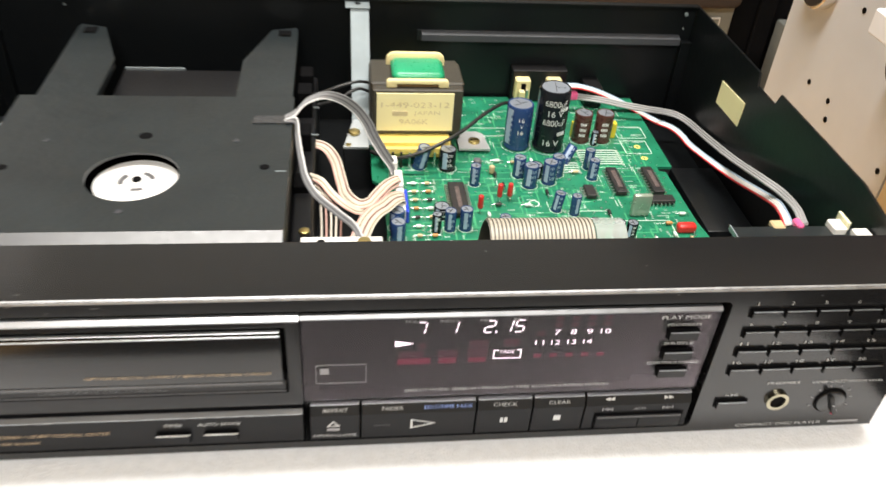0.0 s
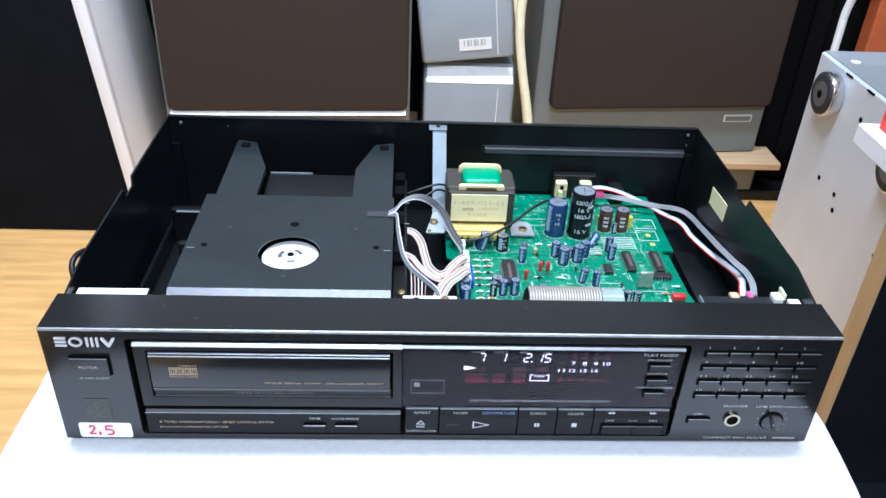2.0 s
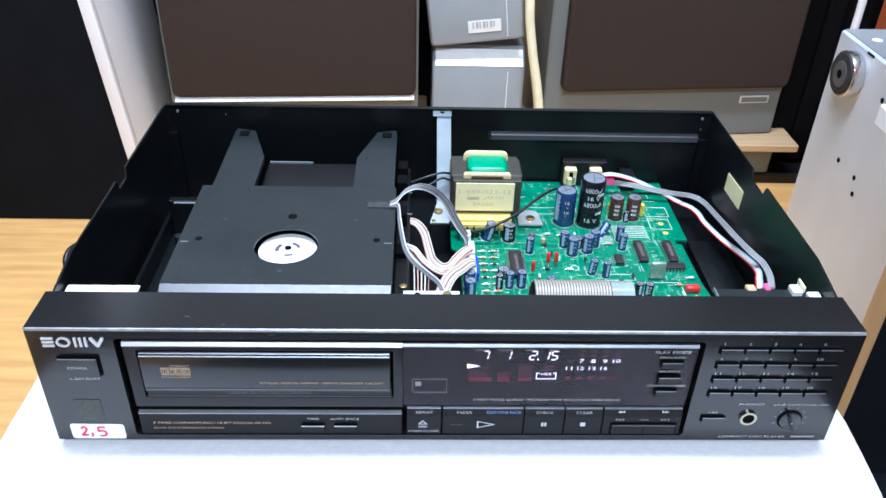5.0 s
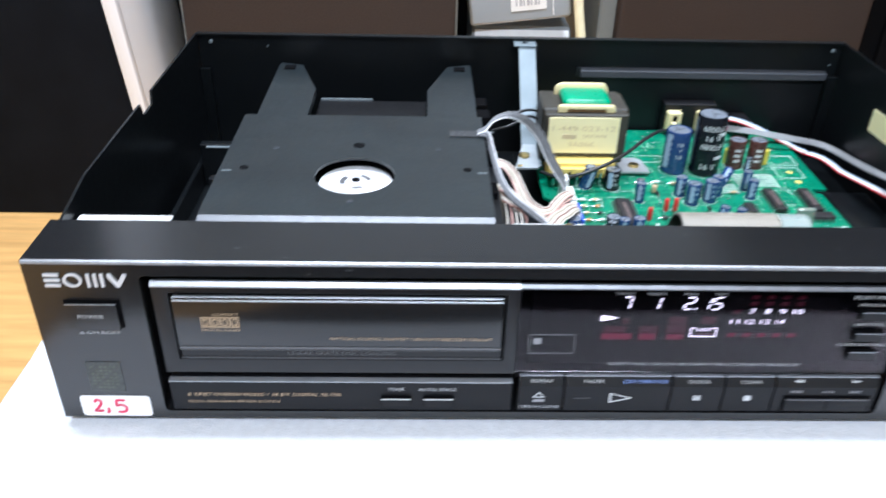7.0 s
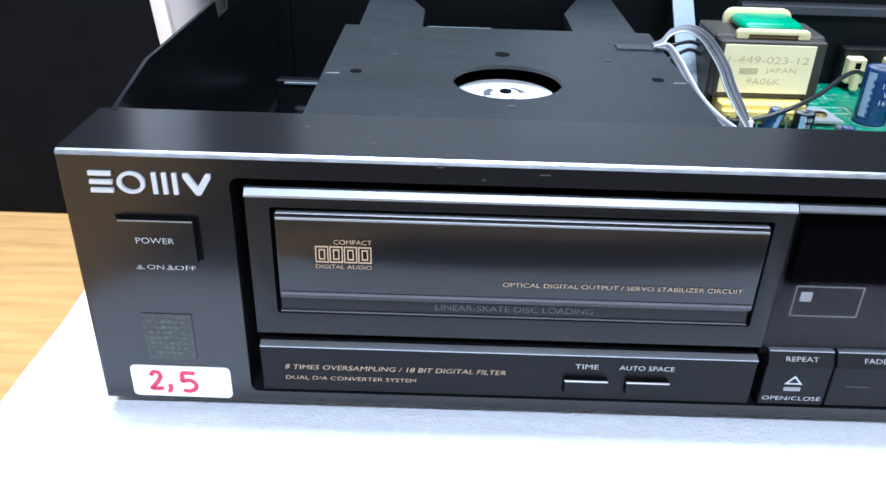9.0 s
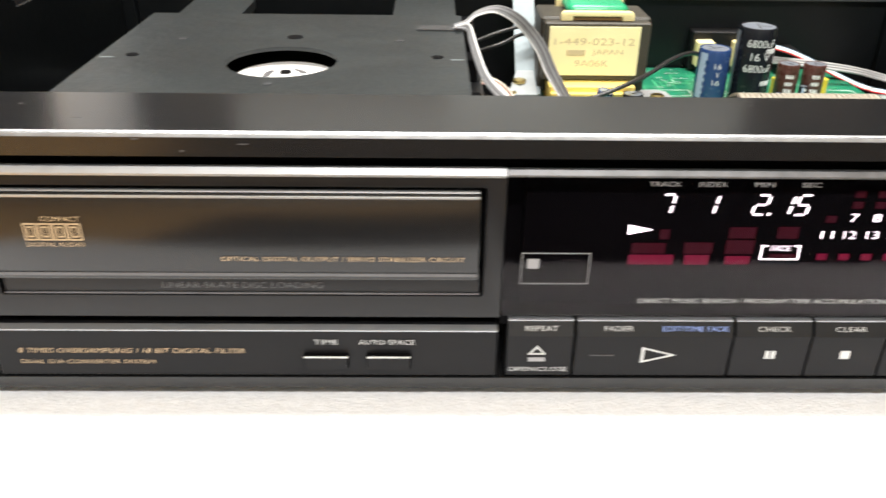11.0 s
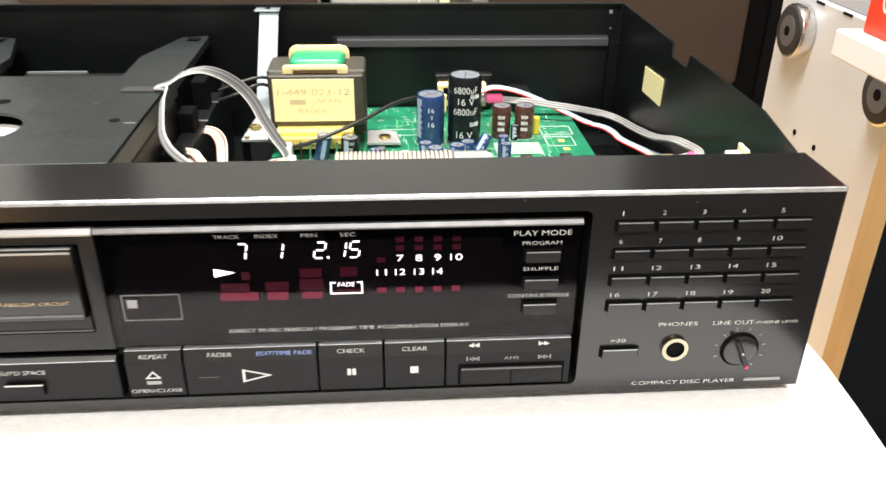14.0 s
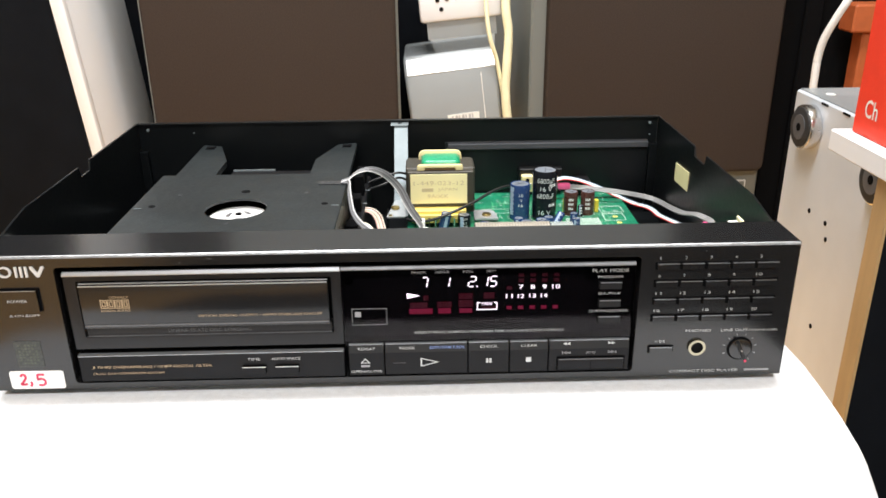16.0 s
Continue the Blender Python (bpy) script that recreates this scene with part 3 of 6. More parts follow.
def logo_letters():
    """The maker's mark, as four plain raised shapes: bars, ring, posts, wedge."""
    z0, z1, y0 = 0.0774, 0.0832, -0.0009
    bm = bmesh.new()
    for z in (z0, z0 + 0.00235, z0 + 0.0047):
        box(bm, -0.2078, -0.2020, y0, 0.0, z, z + 0.0011)
    pp("logo_shape", bm, M["logo"], front, "raised silver logo bars")
    bm, n, rings = bmesh.new(), 32, []
    for y in (0.0, y0):
        for k in (1.0, 0.68):
            rings.append([bm.verts.new((-0.1972 + 0.0036 * k * math.cos(2 * math.pi * i / n), y, (z0 + z1) / 2 + 0.0030 * min(1, k * 1.08) * math.sin(2 * math.pi * i / n))) for i in range(n)])
    for a, b in ((0, 2), (2, 3), (3, 1)):
        for i in range(n):
            j = (i + 1) % n
            bm.faces.new((rings[a][i], rings[a][j], rings[b][j], rings[b][i]))
    bmesh.ops.recalc_face_normals(bm, faces=bm.faces)
    pp("logo_shape", bm, M["logo"], front, "raised silver logo ring")
    bm = bmesh.new()
    for x in (-0.1918, -0.1892, -0.1866):
        box(bm, x, x + 0.0012, y0, 0.0, z0, z1)
    pp("logo_shape", bm, M["logo"], front, "raised silver logo posts")
    bm = prism(bmesh.new(), [(-0.1838, z1), (-0.1838, z1 - 0.0011), (-0.1809, z0), (-0.1797, z0), (-0.1768, z1 - 0.0011), (-0.1768, z1), (-0.1781, z1), (-0.1803, z0 + 0.0022), (-0.1825, z1)], "y", y0, 0.0)
    pp("logo_shape", bm, M["logo"], front, "raised silver logo wedge")


logo_letters()


def recess_button(x0, x1, z0, z1, y, name="button", rim=0.0009, material="panel", light=True, parent=None, d=0.0016):
    """A proud push button with black sides, a satin face and a faint upper edge, in a dark slot."""
    pp("button_slot", BM(x0 - rim * 0.7, x1 + rim * 0.7, y - 0.0002, y + 0.0004, z0 - rim * 0.2, z1 + rim * 0.35), M["gap"], parent or front)
    b = pp(name, BM(x0, x1, y - d, y, z0, z1, bevel=0.0003, seg=2), M["gap"])
    pp("button_face", BM(x0 + 0.0002, x1 - 0.0002, y - d - 0.0002, y - d + 0.0001, z0 + 0.0002, z1 - 0.0002), M[material], b)
    if light:
        pp("button_edge", BM(x0 + 0.0003, x1 - 0.0003, y - d - 0.00027, y - d + 0.0002, z1 - 0.00035, z1 - 0.0001), M["edge"], b)
    return b


# small chips and scratches in the black finish
for x, y, z, L in ((-0.1195, -0.0001, 0.0867, 0.0016), (-0.0935, -0.0001, 0.0855, 0.0026), (-0.1080, -0.0001, 0.0836, 0.0010), (0.1090, -0.0001, 0.0862, 0.0008), (0.1650, -0.0001, 0.0845, 0.0007)):
    pp("scratch", BM(x, x + L, y - 0.00005, y + 0.0001, z, z + 0.00022), M["plastic_grey"], front)
for x, y, L in ((-0.1375, 0.0105, 0.0022), (-0.1560, 0.0210, 0.0012), (-0.1175, 0.0040, 0.0014), (0.1010, 0.0140, 0.0008), (0.0420, 0.0240, 0.0009)):
    pp("scratch", BM(x, x + L, y, y + 0.0003, 0.0884, 0.08856), M["plastic_grey"], front)
# power button and captions on its side
pb = recess_button(-0.2022, -0.1822, 0.0580, 0.0705, 0.0, "power_button", 0.0012, d=0.0022)
word("POWER", -0.1978, -0.1878, 0.0638, 0.0655, -0.0026, M["print"], pb)
word("ON", -0.1970, -0.1925, 0.0545, 0.0559, -0.0002, M["print"], front)
word("OFF", -0.1895, -0.1838, 0.0545, 0.0559, -0.0002, M["print"], front)
for x in (-0.2000, -0.1918):
    pp("switch_symbol", box(BM(x, x + 0.0022, -0.0003, 0.0001, 0.0545, 0.0548), x + 0.0006, x + 0.0016, -0.0003, 0.0001, 0.05485, 0.0556 + (0.0004 if x > -0.195 else 0)), M["print_grey"], front)
pp("sticker_residue", BM(-0.2012, -0.1872, -0.0003, 0.0001, 0.0245, 0.0400), M["ghost"], front, "faint square of old sticker residue")
for i in range(6):
    for k in range(7):
        if (i * 7 + k * 3) % 5:
            pp("residue_spot", BM(-0.1995 + 0.0018 * i, -0.1983 + 0.0018 * i, -0.0004, -0.0002, 0.0262 + 0.0018 * k, 0.0273 + 0.0018 * k), M["residue"], front)
lp = []
for cx, cz, a0 in ((-0.1797, 0.0203, 0), (-0.2057, 0.0205, 90), (-0.2057, 0.0125, 180), (-0.1797, 0.0123, 270)):
    lp += [(cx + 0.0015 * math.cos(radians(a0 + 18 * k)), cz + 0.0015 * math.sin(radians(a0 + 18 * k))) for k in range(6)]
tag = pp("price_label", prism(bmesh.new(), lp, "y", -0.0004, 0.0001), M["paper"], front, "white paper price label")


def pen_stroke(pts, w):
    """A felt-pen line through the points, flat on the label."""
    bm = bmesh.new()
    line = [Vector((p.x, p.z)) for p in smooth_path([(x, 0, z) for x, z in pts], 6)]
    left, right = [], []
    for i, p in enumerate(line):
        d = (line[min(i + 1, len(line) - 1)] - line[max(i - 1, 0)]).normalized()
        h = w * (0.5 if 0 < i < len(line) - 1 else 0.32)
        left.append(bm.verts.new((p.x - d.y * h, -0.0007, p.y + d.x * h)))
        right.append(bm.verts.new((p.x + d.y * h, -0.0007, p.y - d.x * h)))
    for i in range(len(line) - 1):
        bm.faces.new((left[i], left[i + 1], right[i + 1], right[i]))
    bmesh.ops.recalc_face_normals(bm, faces=bm.faces)
    return bm


for pts in (((-0.2014, 0.0185), (-0.2005, 0.0199), (-0.1990, 0.0196), (-0.1987, 0.0180), (-0.2002, 0.0156), (-0.2016, 0.0140), (-0.2000, 0.0138), (-0.1981, 0.0141)),
            ((-0.1962, 0.0156), (-0.1960, 0.0140), (-0.1968, 0.0126)),
            ((-0.1884, 0.0197), (-0.1902, 0.0198), (-0.1920, 0.0197), (-0.1923, 0.0180), (-0.1922, 0.0168), (-0.1903, 0.0172), (-0.1886, 0.0160), (-0.1888, 0.0141), (-0.1906, 0.0132), (-0.1924, 0.0135))):
    pp("handwritten_price", pen_stroke(pts, 0.00125), M["ink_red"], tag, "red felt-pen figure")

# drawer side of the window
bm = ring_panel(-0.1695, -0.0258, 0.0335, 0.0768, -0.1632, -0.0308, 0.0405, 0.0735, 0.0015, 0.010, 0.0003, 0.0008)
bez = pp("drawer_surround", bm, M["plastic"], None, "black plastic surround of the disc drawer")
pp("surround_edge", prism(bmesh.new(), [(0.0007, 0.0766), (0.0007, 0.0772), (0.0021, 0.0786), (0.0036, 0.0786), (0.0036, 0.0766)], "x", -0.1693, -0.0260), M["edge"], bez, "bevelled upper edge, coloured light for its highlight")
pp("drawer_cavity", BM(-0.1632, -0.0308, 0.0085, 0.0095, 0.0405, 0.0735), M["gap"], bez)
drawer = pp("disc_drawer", BM(-0.1615, -0.0325, -0.0010, 0.0080, 0.0472, 0.0726, bevel=0.0004, seg=2), M["fascia"], None, "black disc drawer front, closed")
pp("drawer_edge", prism(bmesh.new(), [(-0.0012, 0.0713), (-0.0012, 0.0718), (0.0000, 0.07285), (0.0010, 0.07285), (0.0010, 0.0713)], "x", -0.1612, -0.0328), M["edge"], drawer, "bevelled upper edge, coloured light for its highlight")
pp("drawer_foot_edge", prism(bmesh.new(), [(-0.0012, 0.0492), (-0.0008, 0.0472), (0.0003, 0.0472), (-0.0010, 0.0492)], "x", -0.1612, -0.0328), M["plastic_grey"], drawer)
lip = pp("drawer_lip", BM(-0.1622, -0.0318, 0.0022, 0.0080, 0.0412, 0.0464, bevel=0.0003), M["plastic"], None, "recessed lip below the drawer")
pp("lip_edge", BM(-0.1622, -0.0318, 0.0018, 0.0023, 0.0408, 0.0412), M["plastic_grey"], lip)
word("LINEAR-SKATE DISC LOADING", -0.1190, -0.0750, 0.0427, 0.0446, 0.0019, M["plastic_grey"], lip)
word("COMPACT", -0.1462, -0.1362, 0.0645, 0.0659, -0.0013, M["print_gold"], drawer)
word("DIGITAL AUDIO", -0.1512, -0.1362, 0.0571, 0.0583, -0.0013, M["print_gold"], drawer)
for k in range(4):
    x0 = -0.1512 + 0.0038 * k
    for d in (0.0, 0.0009):
        a, b, c, e = x0 + d, x0 + 0.0035 - d, 0.0589 + d, 0.0638 - d
        bm = box(BM(a, b, -0.0013, -0.0009, e - 0.0003, e), a, b, -0.0013, -0.0009, c, c + 0.0003)
        box(bm, a, a + 0.0003, -0.0013, -0.0009, c + 0.0003, e - 0.0003)
        box(bm, b - 0.0003, b, -0.0013, -0.0009, c + 0.0003, e - 0.0003)
        pp("emblem_shape", bm, M["print_gold"], drawer, "gold outlined emblem shape")
word("OPTICAL DIGITAL OUTPUT / SERVO STABILIZER CIRCUIT", -0.1010, -0.0362, 0.0530, 0.0543, -0.0013, M["print_gold"], drawer)

# lower strip on the drawer side
strip = pp("control_strip", BM(-0.1690, -0.0262, 0.0, 0.010, 0.0142, 0.0300, bevel=0.0004), M["button"], None, "glossy black control strip")
pp("strip_edge", prism(bmesh.new(), [(-0.0002, 0.0298), (-0.0002, 0.0301), (0.0020, 0.0308), (0.0020, 0.0304)], "x", -0.1688, -0.0264), M["edge"], strip, "upper edge, coloured light for its highlight")
word("8 TIMES OVERSAMPLING / 18 BIT DIGITAL FILTER", -0.1620, -0.0982, 0.0223, 0.0239, -0.0003, M["print_gold"], strip, 0.2)
word("DUAL D/A CONVERTER SYSTEM", -0.1620, -0.1240, 0.0186, 0.0199, -0.0003, M["print_gold"], strip, 0.1)
for cap, x0, x1, t0, t1 in (("TIME", -0.0812, -0.0688, -0.0784, -0.0716), ("AUTO SPACE", -0.0634, -0.0510, -0.0656, -0.0498)):
    word(cap, t0, t1, 0.0254, 0.0270, -0.0003, M["print"], strip)
    b = recess_button(x0, x1, 0.0176, 0.0222, 0.0, "small_button", 0.0003, "button", False, strip)
    pp("button_edge", BM(x0, x1, -0.0021, -0.0016, 0.02195, 0.0222), M["silver_trim"], b, "bright button edge")

# display side of the window
glass = pp("display_window", BM(-0.0256, 0.1296, 0.0015, 0.0030, 0.0338, 0.0766, bevel=0.0003), M["acrylic"], None, "glossy smoked acrylic display window")
glass.visible_shadow = False
pp("window_edge", prism(bmesh.new(), [(0.0010, 0.0768), (0.0010, 0.0773), (0.0021, 0.0784), (0.0036, 0.0784), (0.0036, 0.0768)], "x", -0.0256, 0.1294), M["dim_highlight"], glass, "bevelled upper edge, coloured light for its highlight")
pp("window_foot", BM(-0.0256, 0.1296, 0.0030, 0.0110, 0.0305, 0.0337), M["gap"], glass)
vfd = pp("display_tube", BM(-0.020, 0.104, 0.0070, 0.0110, 0.0350, 0.0766), M["gap"], None, "black fluorescent display tube")
VY = 0.0068
SEG = {"0": "abcdef", "1": "bc", "2": "abged", "5": "afgcd", "7": "abc"}


def seven(ch, x, z, w, h, parent):
    """A slanted seven-segment figure of lit bars."""
    t, sl = 0.00054, 0.18
    P = {"a": (0, w, h, h), "d": (0, w, 0, 0), "g": (0, w, h / 2, h / 2), "f": (0, 0, h / 2, h), "b": (w, w, h / 2, h), "e": (0, 0, 0, h / 2), "c": (w, w, 0, h / 2)}
    for s in SEG[ch]:
        u0, u1, v0, v1 = P[s]
        if v0 == v1:
            q = [(u0 + 0.0005, v0 - t / 2), (u1 - 0.0005, v0 - t / 2), (u1 - 0.0005, v0 + t / 2), (u0 + 0.0005, v0 + t / 2)]
        else:
            q = [(u0 - t / 2, v0 + 0.0004), (u0 + t / 2, v0 + 0.0004), (u0 + t / 2, v1 - 0.0004), (u0 - t / 2, v1 - 0.0004)]
        bm = prism(bmesh.new(), [(x + u + sl * v, z + v) for u, v in q], "y", VY - 0.0001, VY)
        pp("segment", bm, M["digit"], parent)


def v_at(x):
    """Places read on the panel's face, carried back to the tube behind it."""
    return 0.030 + (x - 0.030) * 1.045


for ch, x in (("7", 0.0165), ("1", 0.0278), ("2", 0.0410), ("1", 0.0474), ("5", 0.0519)):
    seven(ch, v_at(x), 0.0637, 0.0033, 0.0058, vfd)
pp("segment", BM(v_at(0.0452), v_at(0.0452) + 0.0007, VY - 0.0001, VY, 0.0635, 0.0642), M["digit"], vfd)
pp("play_pointer", prism(bmesh.new(), [(v_at(0.0095), 0.0574), (v_at(0.0160), 0.0589), (v_at(0.0095), 0.0604)], "y", VY - 0.0001, VY), M["digit"], vfd, "lit white play pointer")
for k, n in enumerate(("7", "8", "9", "10")):
    w = 0.0022 if len(n) == 1 else 0.0040
    word(n, v_at(0.0682 + 0.006 * k) - w / 2, v_at(0.0682 + 0.006 * k) + w / 2, 0.0617, 0.0641, VY - 0.0001, M["digit"], vfd, 0.0, "lit_number")
for k, n in enumerate(("11", "12", "13", "14")):
    word(n, v_at(0.0622 + 0.006 * k) - 0.0017, v_at(0.0622 + 0.006 * k) + 0.0017, 0.0565, 0.0588, VY - 0.0001, M["digit"], vfd, 0.0, "lit_number")
bm = bmesh.new()
fx0, fx1 = v_at(0.0456), v_at(0.0560)
for b in ((fx0, fx0 + 0.0004, 0.0499, 0.0543), (fx1 - 0.0004, fx1, 0.0499, 0.0543), (fx0, fx1, 0.0497, 0.0501), (fx0, fx0 + 0.0018, 0.0539, 0.0543), (fx1 - 0.0018, fx1, 0.0539, 0.0543)):
    box(bm, b[0], b[1], VY - 0.0001, VY, b[2], b[3])
pp("lit_frame", bm, M["digit"], vfd, "lit white frame")
word("FADE", fx0 + 0.0026, fx1 - 0.0026, 0.0526, 0.0542, VY - 0.0001, M["digit"], vfd, 0.1, "lit_word")
for n, x0, x1 in (("TRACK", 0.0110, 0.0192), ("INDEX", 0.0240, 0.0312), ("MIN", 0.0385, 0.0435), ("SEC", 0.0508, 0.0558)):
    word(n, x0, x1, 0.0743, 0.0756, 0.0013, M["print_grey"], glass, 0.0, "tube_caption")
random.seed(5)
for x0, x1, z0, z1 in ((0.0105, 0.0225, 0.0480, 0.0511), (0.0255, 0.0320, 0.0480, 0.0511), (0.0365, 0.0430, 0.0482, 0.0508), (0.0110, 0.0200, 0.0515, 0.0548), (0.0250, 0.0325, 0.0515, 0.0550),
                       (0.0360, 0.0435, 0.0515, 0.0558), (0.0180, 0.0205, 0.0560, 0.0590), (0.0362, 0.0432, 0.0564, 0.0598), (0.0490, 0.0545, 0.0564, 0.0600), (0.0480, 0.0560, 0.0500, 0.0515)):
    pp("dim_segment", BM(v_at(x0), v_at(x1), VY - 0.00006, VY, z0, z1), M["dim" if z1 < 0.0512 else "dimmer"], vfd)
for i in range(5):
    for z in (0.0508, 0.0700, 0.0668) if i else (0.0508, 0.0625):
        x = v_at(0.0622 + 0.006 * i)
        pp("dim_segment", BM(x - 0.0014, x + 0.0014, VY - 0.00006, VY, z - 0.0011, z + 0.0009), M["dim" if z < 0.052 else "dimmer"], vfd)
# print on the window
bm = bmesh.new()
for b in ((-0.0208, -0.0022, 0.0543, 0.0545), (-0.0208, -0.0022, 0.0448, 0.0450), (-0.0208, -0.0206, 0.0450, 0.0543), (-0.0024, -0.0022, 0.0450, 0.0543)):
    box(bm, b[0], b[1], 0.0012, 0.0014, b[2], b[3])
pp("sensor_frame", bm, M["print_grey"], glass, "thin printed sensor frame")
pp("sensor_mark", BM(-0.0192, -0.0160, 0.0011, 0.0013, 0.0497, 0.0527), M["print_grey"], glass)
word("DIRECT MUSIC SEARCH / PROGRAM TIME ACCUMULATION DISPLAY", 0.0125, 0.0930, 0.0388, 0.0402, 0.0013, M["print"], glass)
word("PLAY MODE", 0.1068, 0.1258, 0.0731, 0.0749, 0.0013, M["print"], glass)
for cap, x0, x1, z, bz in (("PROGRAM", 0.1098, 0.1228, 0.0697, 0.0638), ("SHUFFLE", 0.1105, 0.1222, 0.0600, 0.0533), ("CONTINUE/SINGLE", 0.1060, 0.1268, 0.0497, 0.0437)):
    word(cap, x0, x1, z, z + 0.0013, 0.0013, M["print"], glass)
    recess_button(0.1108, 0.1224, bz, bz + 0.0042, 0.0012, "mode_button", 0.0006, "plastic", True, glass)

# transport keys
TRANSPORT = (("eject_key", -0.0236, -0.0046), ("play_key", -0.0040, 0.0408), ("pause_key", 0.0413, 0.0634), ("stop_key", 0.0639, 0.0848), ("search_key", 0.0853, 0.1292))
tkey = {}
for n, x0, x1 in TRANSPORT:
    tkey[n] = pp(n, BM(x0, x1, -0.0002, 0.010, 0.0146, 0.0288, bevel=0.0003), M["button"], None)
    pp("key_brow", prism(bmesh.new(), [(-0.0006, 0.0286), (0.0016, 0.0328), (0.0040, 0.0328), (0.0040, 0.0286)], "x", x0 + 0.0002, x1 - 0.0002), M["plastic"], tkey[n])
    pp("brow_edge", BM(x0 + 0.0003, x1 - 0.0003, 0.0012, 0.0030, 0.0327, 0.03295), M["edge"], tkey[n])


def brow_word(words, x0, x1, k, material="print"):
    ob = word(words, x0, x1, -0.0007 - Z, 0.0007 - Z, 0.0, M[material], tkey[k])
    ob.matrix_local = Matrix.Translation((0, 0.00035, 0.0307 + Z)) @ Matrix.Rotation(radians(-27), 4, "X")
    return ob


for w, x0, x1, k, m in (("REPEAT", -0.0185, -0.0092, "eject_key", "print"), ("FADER", 0.0040, 0.0122, "play_key", "print"), ("EDIT/TIME FADE", 0.0205, 0.0392, "play_key", "print_blue"),
                        ("CHECK", 0.0478, 0.0572, "pause_key", "print"), ("CLEAR", 0.0700, 0.0788, "stop_key", "print")):
    brow_word(w, x0, x1, k, m)
KY = -0.0004
word("OPEN/CLOSE", -0.0228, -0.0058, 0.0164, 0.0178, KY, M["print"], tkey["eject_key"])


def tri_outline(pts, t):
    """An outline triangle of bars of width t."""
    bm = bmesh.new()
    c = Vector((sum(p[0] for p in pts) / 3, sum(p[1] for p in pts) / 3))
    inn = [c + (Vector(p) - c) * (1 - t) for p in pts]
    for k in range(3):
        j = (k + 1) % 3
        prism(bm, [pts[k], pts[j], tuple(inn[j]), tuple(inn[k])], "y", KY, KY + 0.0004)
    return bm


pp("eject_symbol", tri_outline([(-0.0174, 0.0222), (-0.0122, 0.0222), (-0.0148, 0.0252)], 0.35), M["print"], tkey["eject_key"])
pp("eject_bar", BM(-0.0172, -0.0124, KY, KY + 0.0004, 0.0198, 0.0211), M["print_grey"], tkey["eject_key"])
pp("play_symbol", tri_outline([(0.0152, 0.0194), (0.0252, 0.0221), (0.0152, 0.0248)], 0.25), M["print"], tkey["play_key"])
pp("scuff", BM(0.0005, 0.0072, KY, KY + 0.0004, 0.02185, 0.0220), M["plastic_grey"], tkey["play_key"])
for x in (0.0510, 0.0527):
    pp("pause_bar", BM(x, x + 0.0012, KY, KY + 0.0004, 0.0210, 0.0236), M["print"], tkey["pause_key"])
pp("stop_square", BM(0.0728, 0.0756, KY, KY + 0.0004, 0.0210, 0.0237), M["print"], tkey["stop_key"])
rk = pp("rocker", BM(0.0902, 0.1262, -0.0016, 0.0, 0.0160, 0.0228, bevel=0.0005, seg=2), M["button"], tkey["search_key"])
pp("rocker_slot", BM(0.0895, 0.1270, -0.00045, -0.0001, 0.0153, 0.0238), M["gap"], tkey["search_key"])
pp("rocker_edge", BM(0.0906, 0.1258, -0.0018, -0.0012, 0.0224, 0.0229), M["plastic_grey"], tkey["search_key"])
pp("rocker_split", BM(0.1079, 0.1083, -0.0018, -0.0012, 0.0160, 0.0224), M["gap"], tkey["search_key"])
for x, s in ((0.0950, -1), (0.1195, 1)):
    for u in (0.0, 0.0019):
        q = x + u - 0.0019
        pts = [(q, 0.0303), (q + 0.0019, 0.0311), (q, 0.0319)] if s > 0 else [(q + 0.0019, 0.0303), (q, 0.0311), (q + 0.0019, 0.0319)]
        pp("search_arrow", prism(bmesh.new(), pts, "y", 0.0004, 0.0014), M["print"], tkey["search_key"])
        pts = [(p[0], p[1] - 0.0050) for p in pts]
        pp("skip_arrow", tri_outline(pts, 0.4), M["print_grey"], tkey["search_key"])
    pp("skip_bar", BM(x + s * 0.0024 - 0.0002, x + s * 0.0024 + 0.0002, KY, KY + 0.0004, 0.0253, 0.0269), M["print_grey"], tkey["search_key"])
word("AMS", 0.1055, 0.1108, 0.0254, 0.0267, KY, M["print_grey"], tkey["search_key"])

# number keys on the plain side of the panel
for r in range(4):
    for c in range(5):
        n = 5 * r + c + 1
        x0, z0 = 0.1398 + 0.01315 * c, 0.0749 - 0.0102 * r
        b = recess_button(x0, x0 + 0.0119, z0, z0 + 0.0036, 0.0, "number_key", 0.0009)
        w = (0.0004 if n == 1 else 0.0011) if n < 10 else 0.0024
        word(str(n), x0 + 0.0016 - (0.0008 if n > 9 else 0), x0 + 0.0016 + w, z0 + 0.0054, z0 + 0.0070, -0.0002, M["print"], front, 0.0, "key_number")
recess_button(0.1398, 0.1526, 0.0252, 0.0290, 0.0, "number_key", 0.0009)
word(">20", 0.1428, 0.1482, 0.0311, 0.0325, -0.0002, M["print"], front)
word("PHONES", 0.1592, 0.1730, 0.0372, 0.0388, -0.0002, M["print"], front)
word("LINE OUT", 0.1785, 0.1932, 0.0371, 0.0387, -0.0002, M["print"], front)
word("/PHONE LEVEL", 0.1936, 0.2096, 0.0372, 0.0383, -0.0002, M["print"], front)
word("COMPACT DISC PLAYER", 0.1526, 0.1908, 0.0121, 0.0137, -0.0002, M["print"], front)
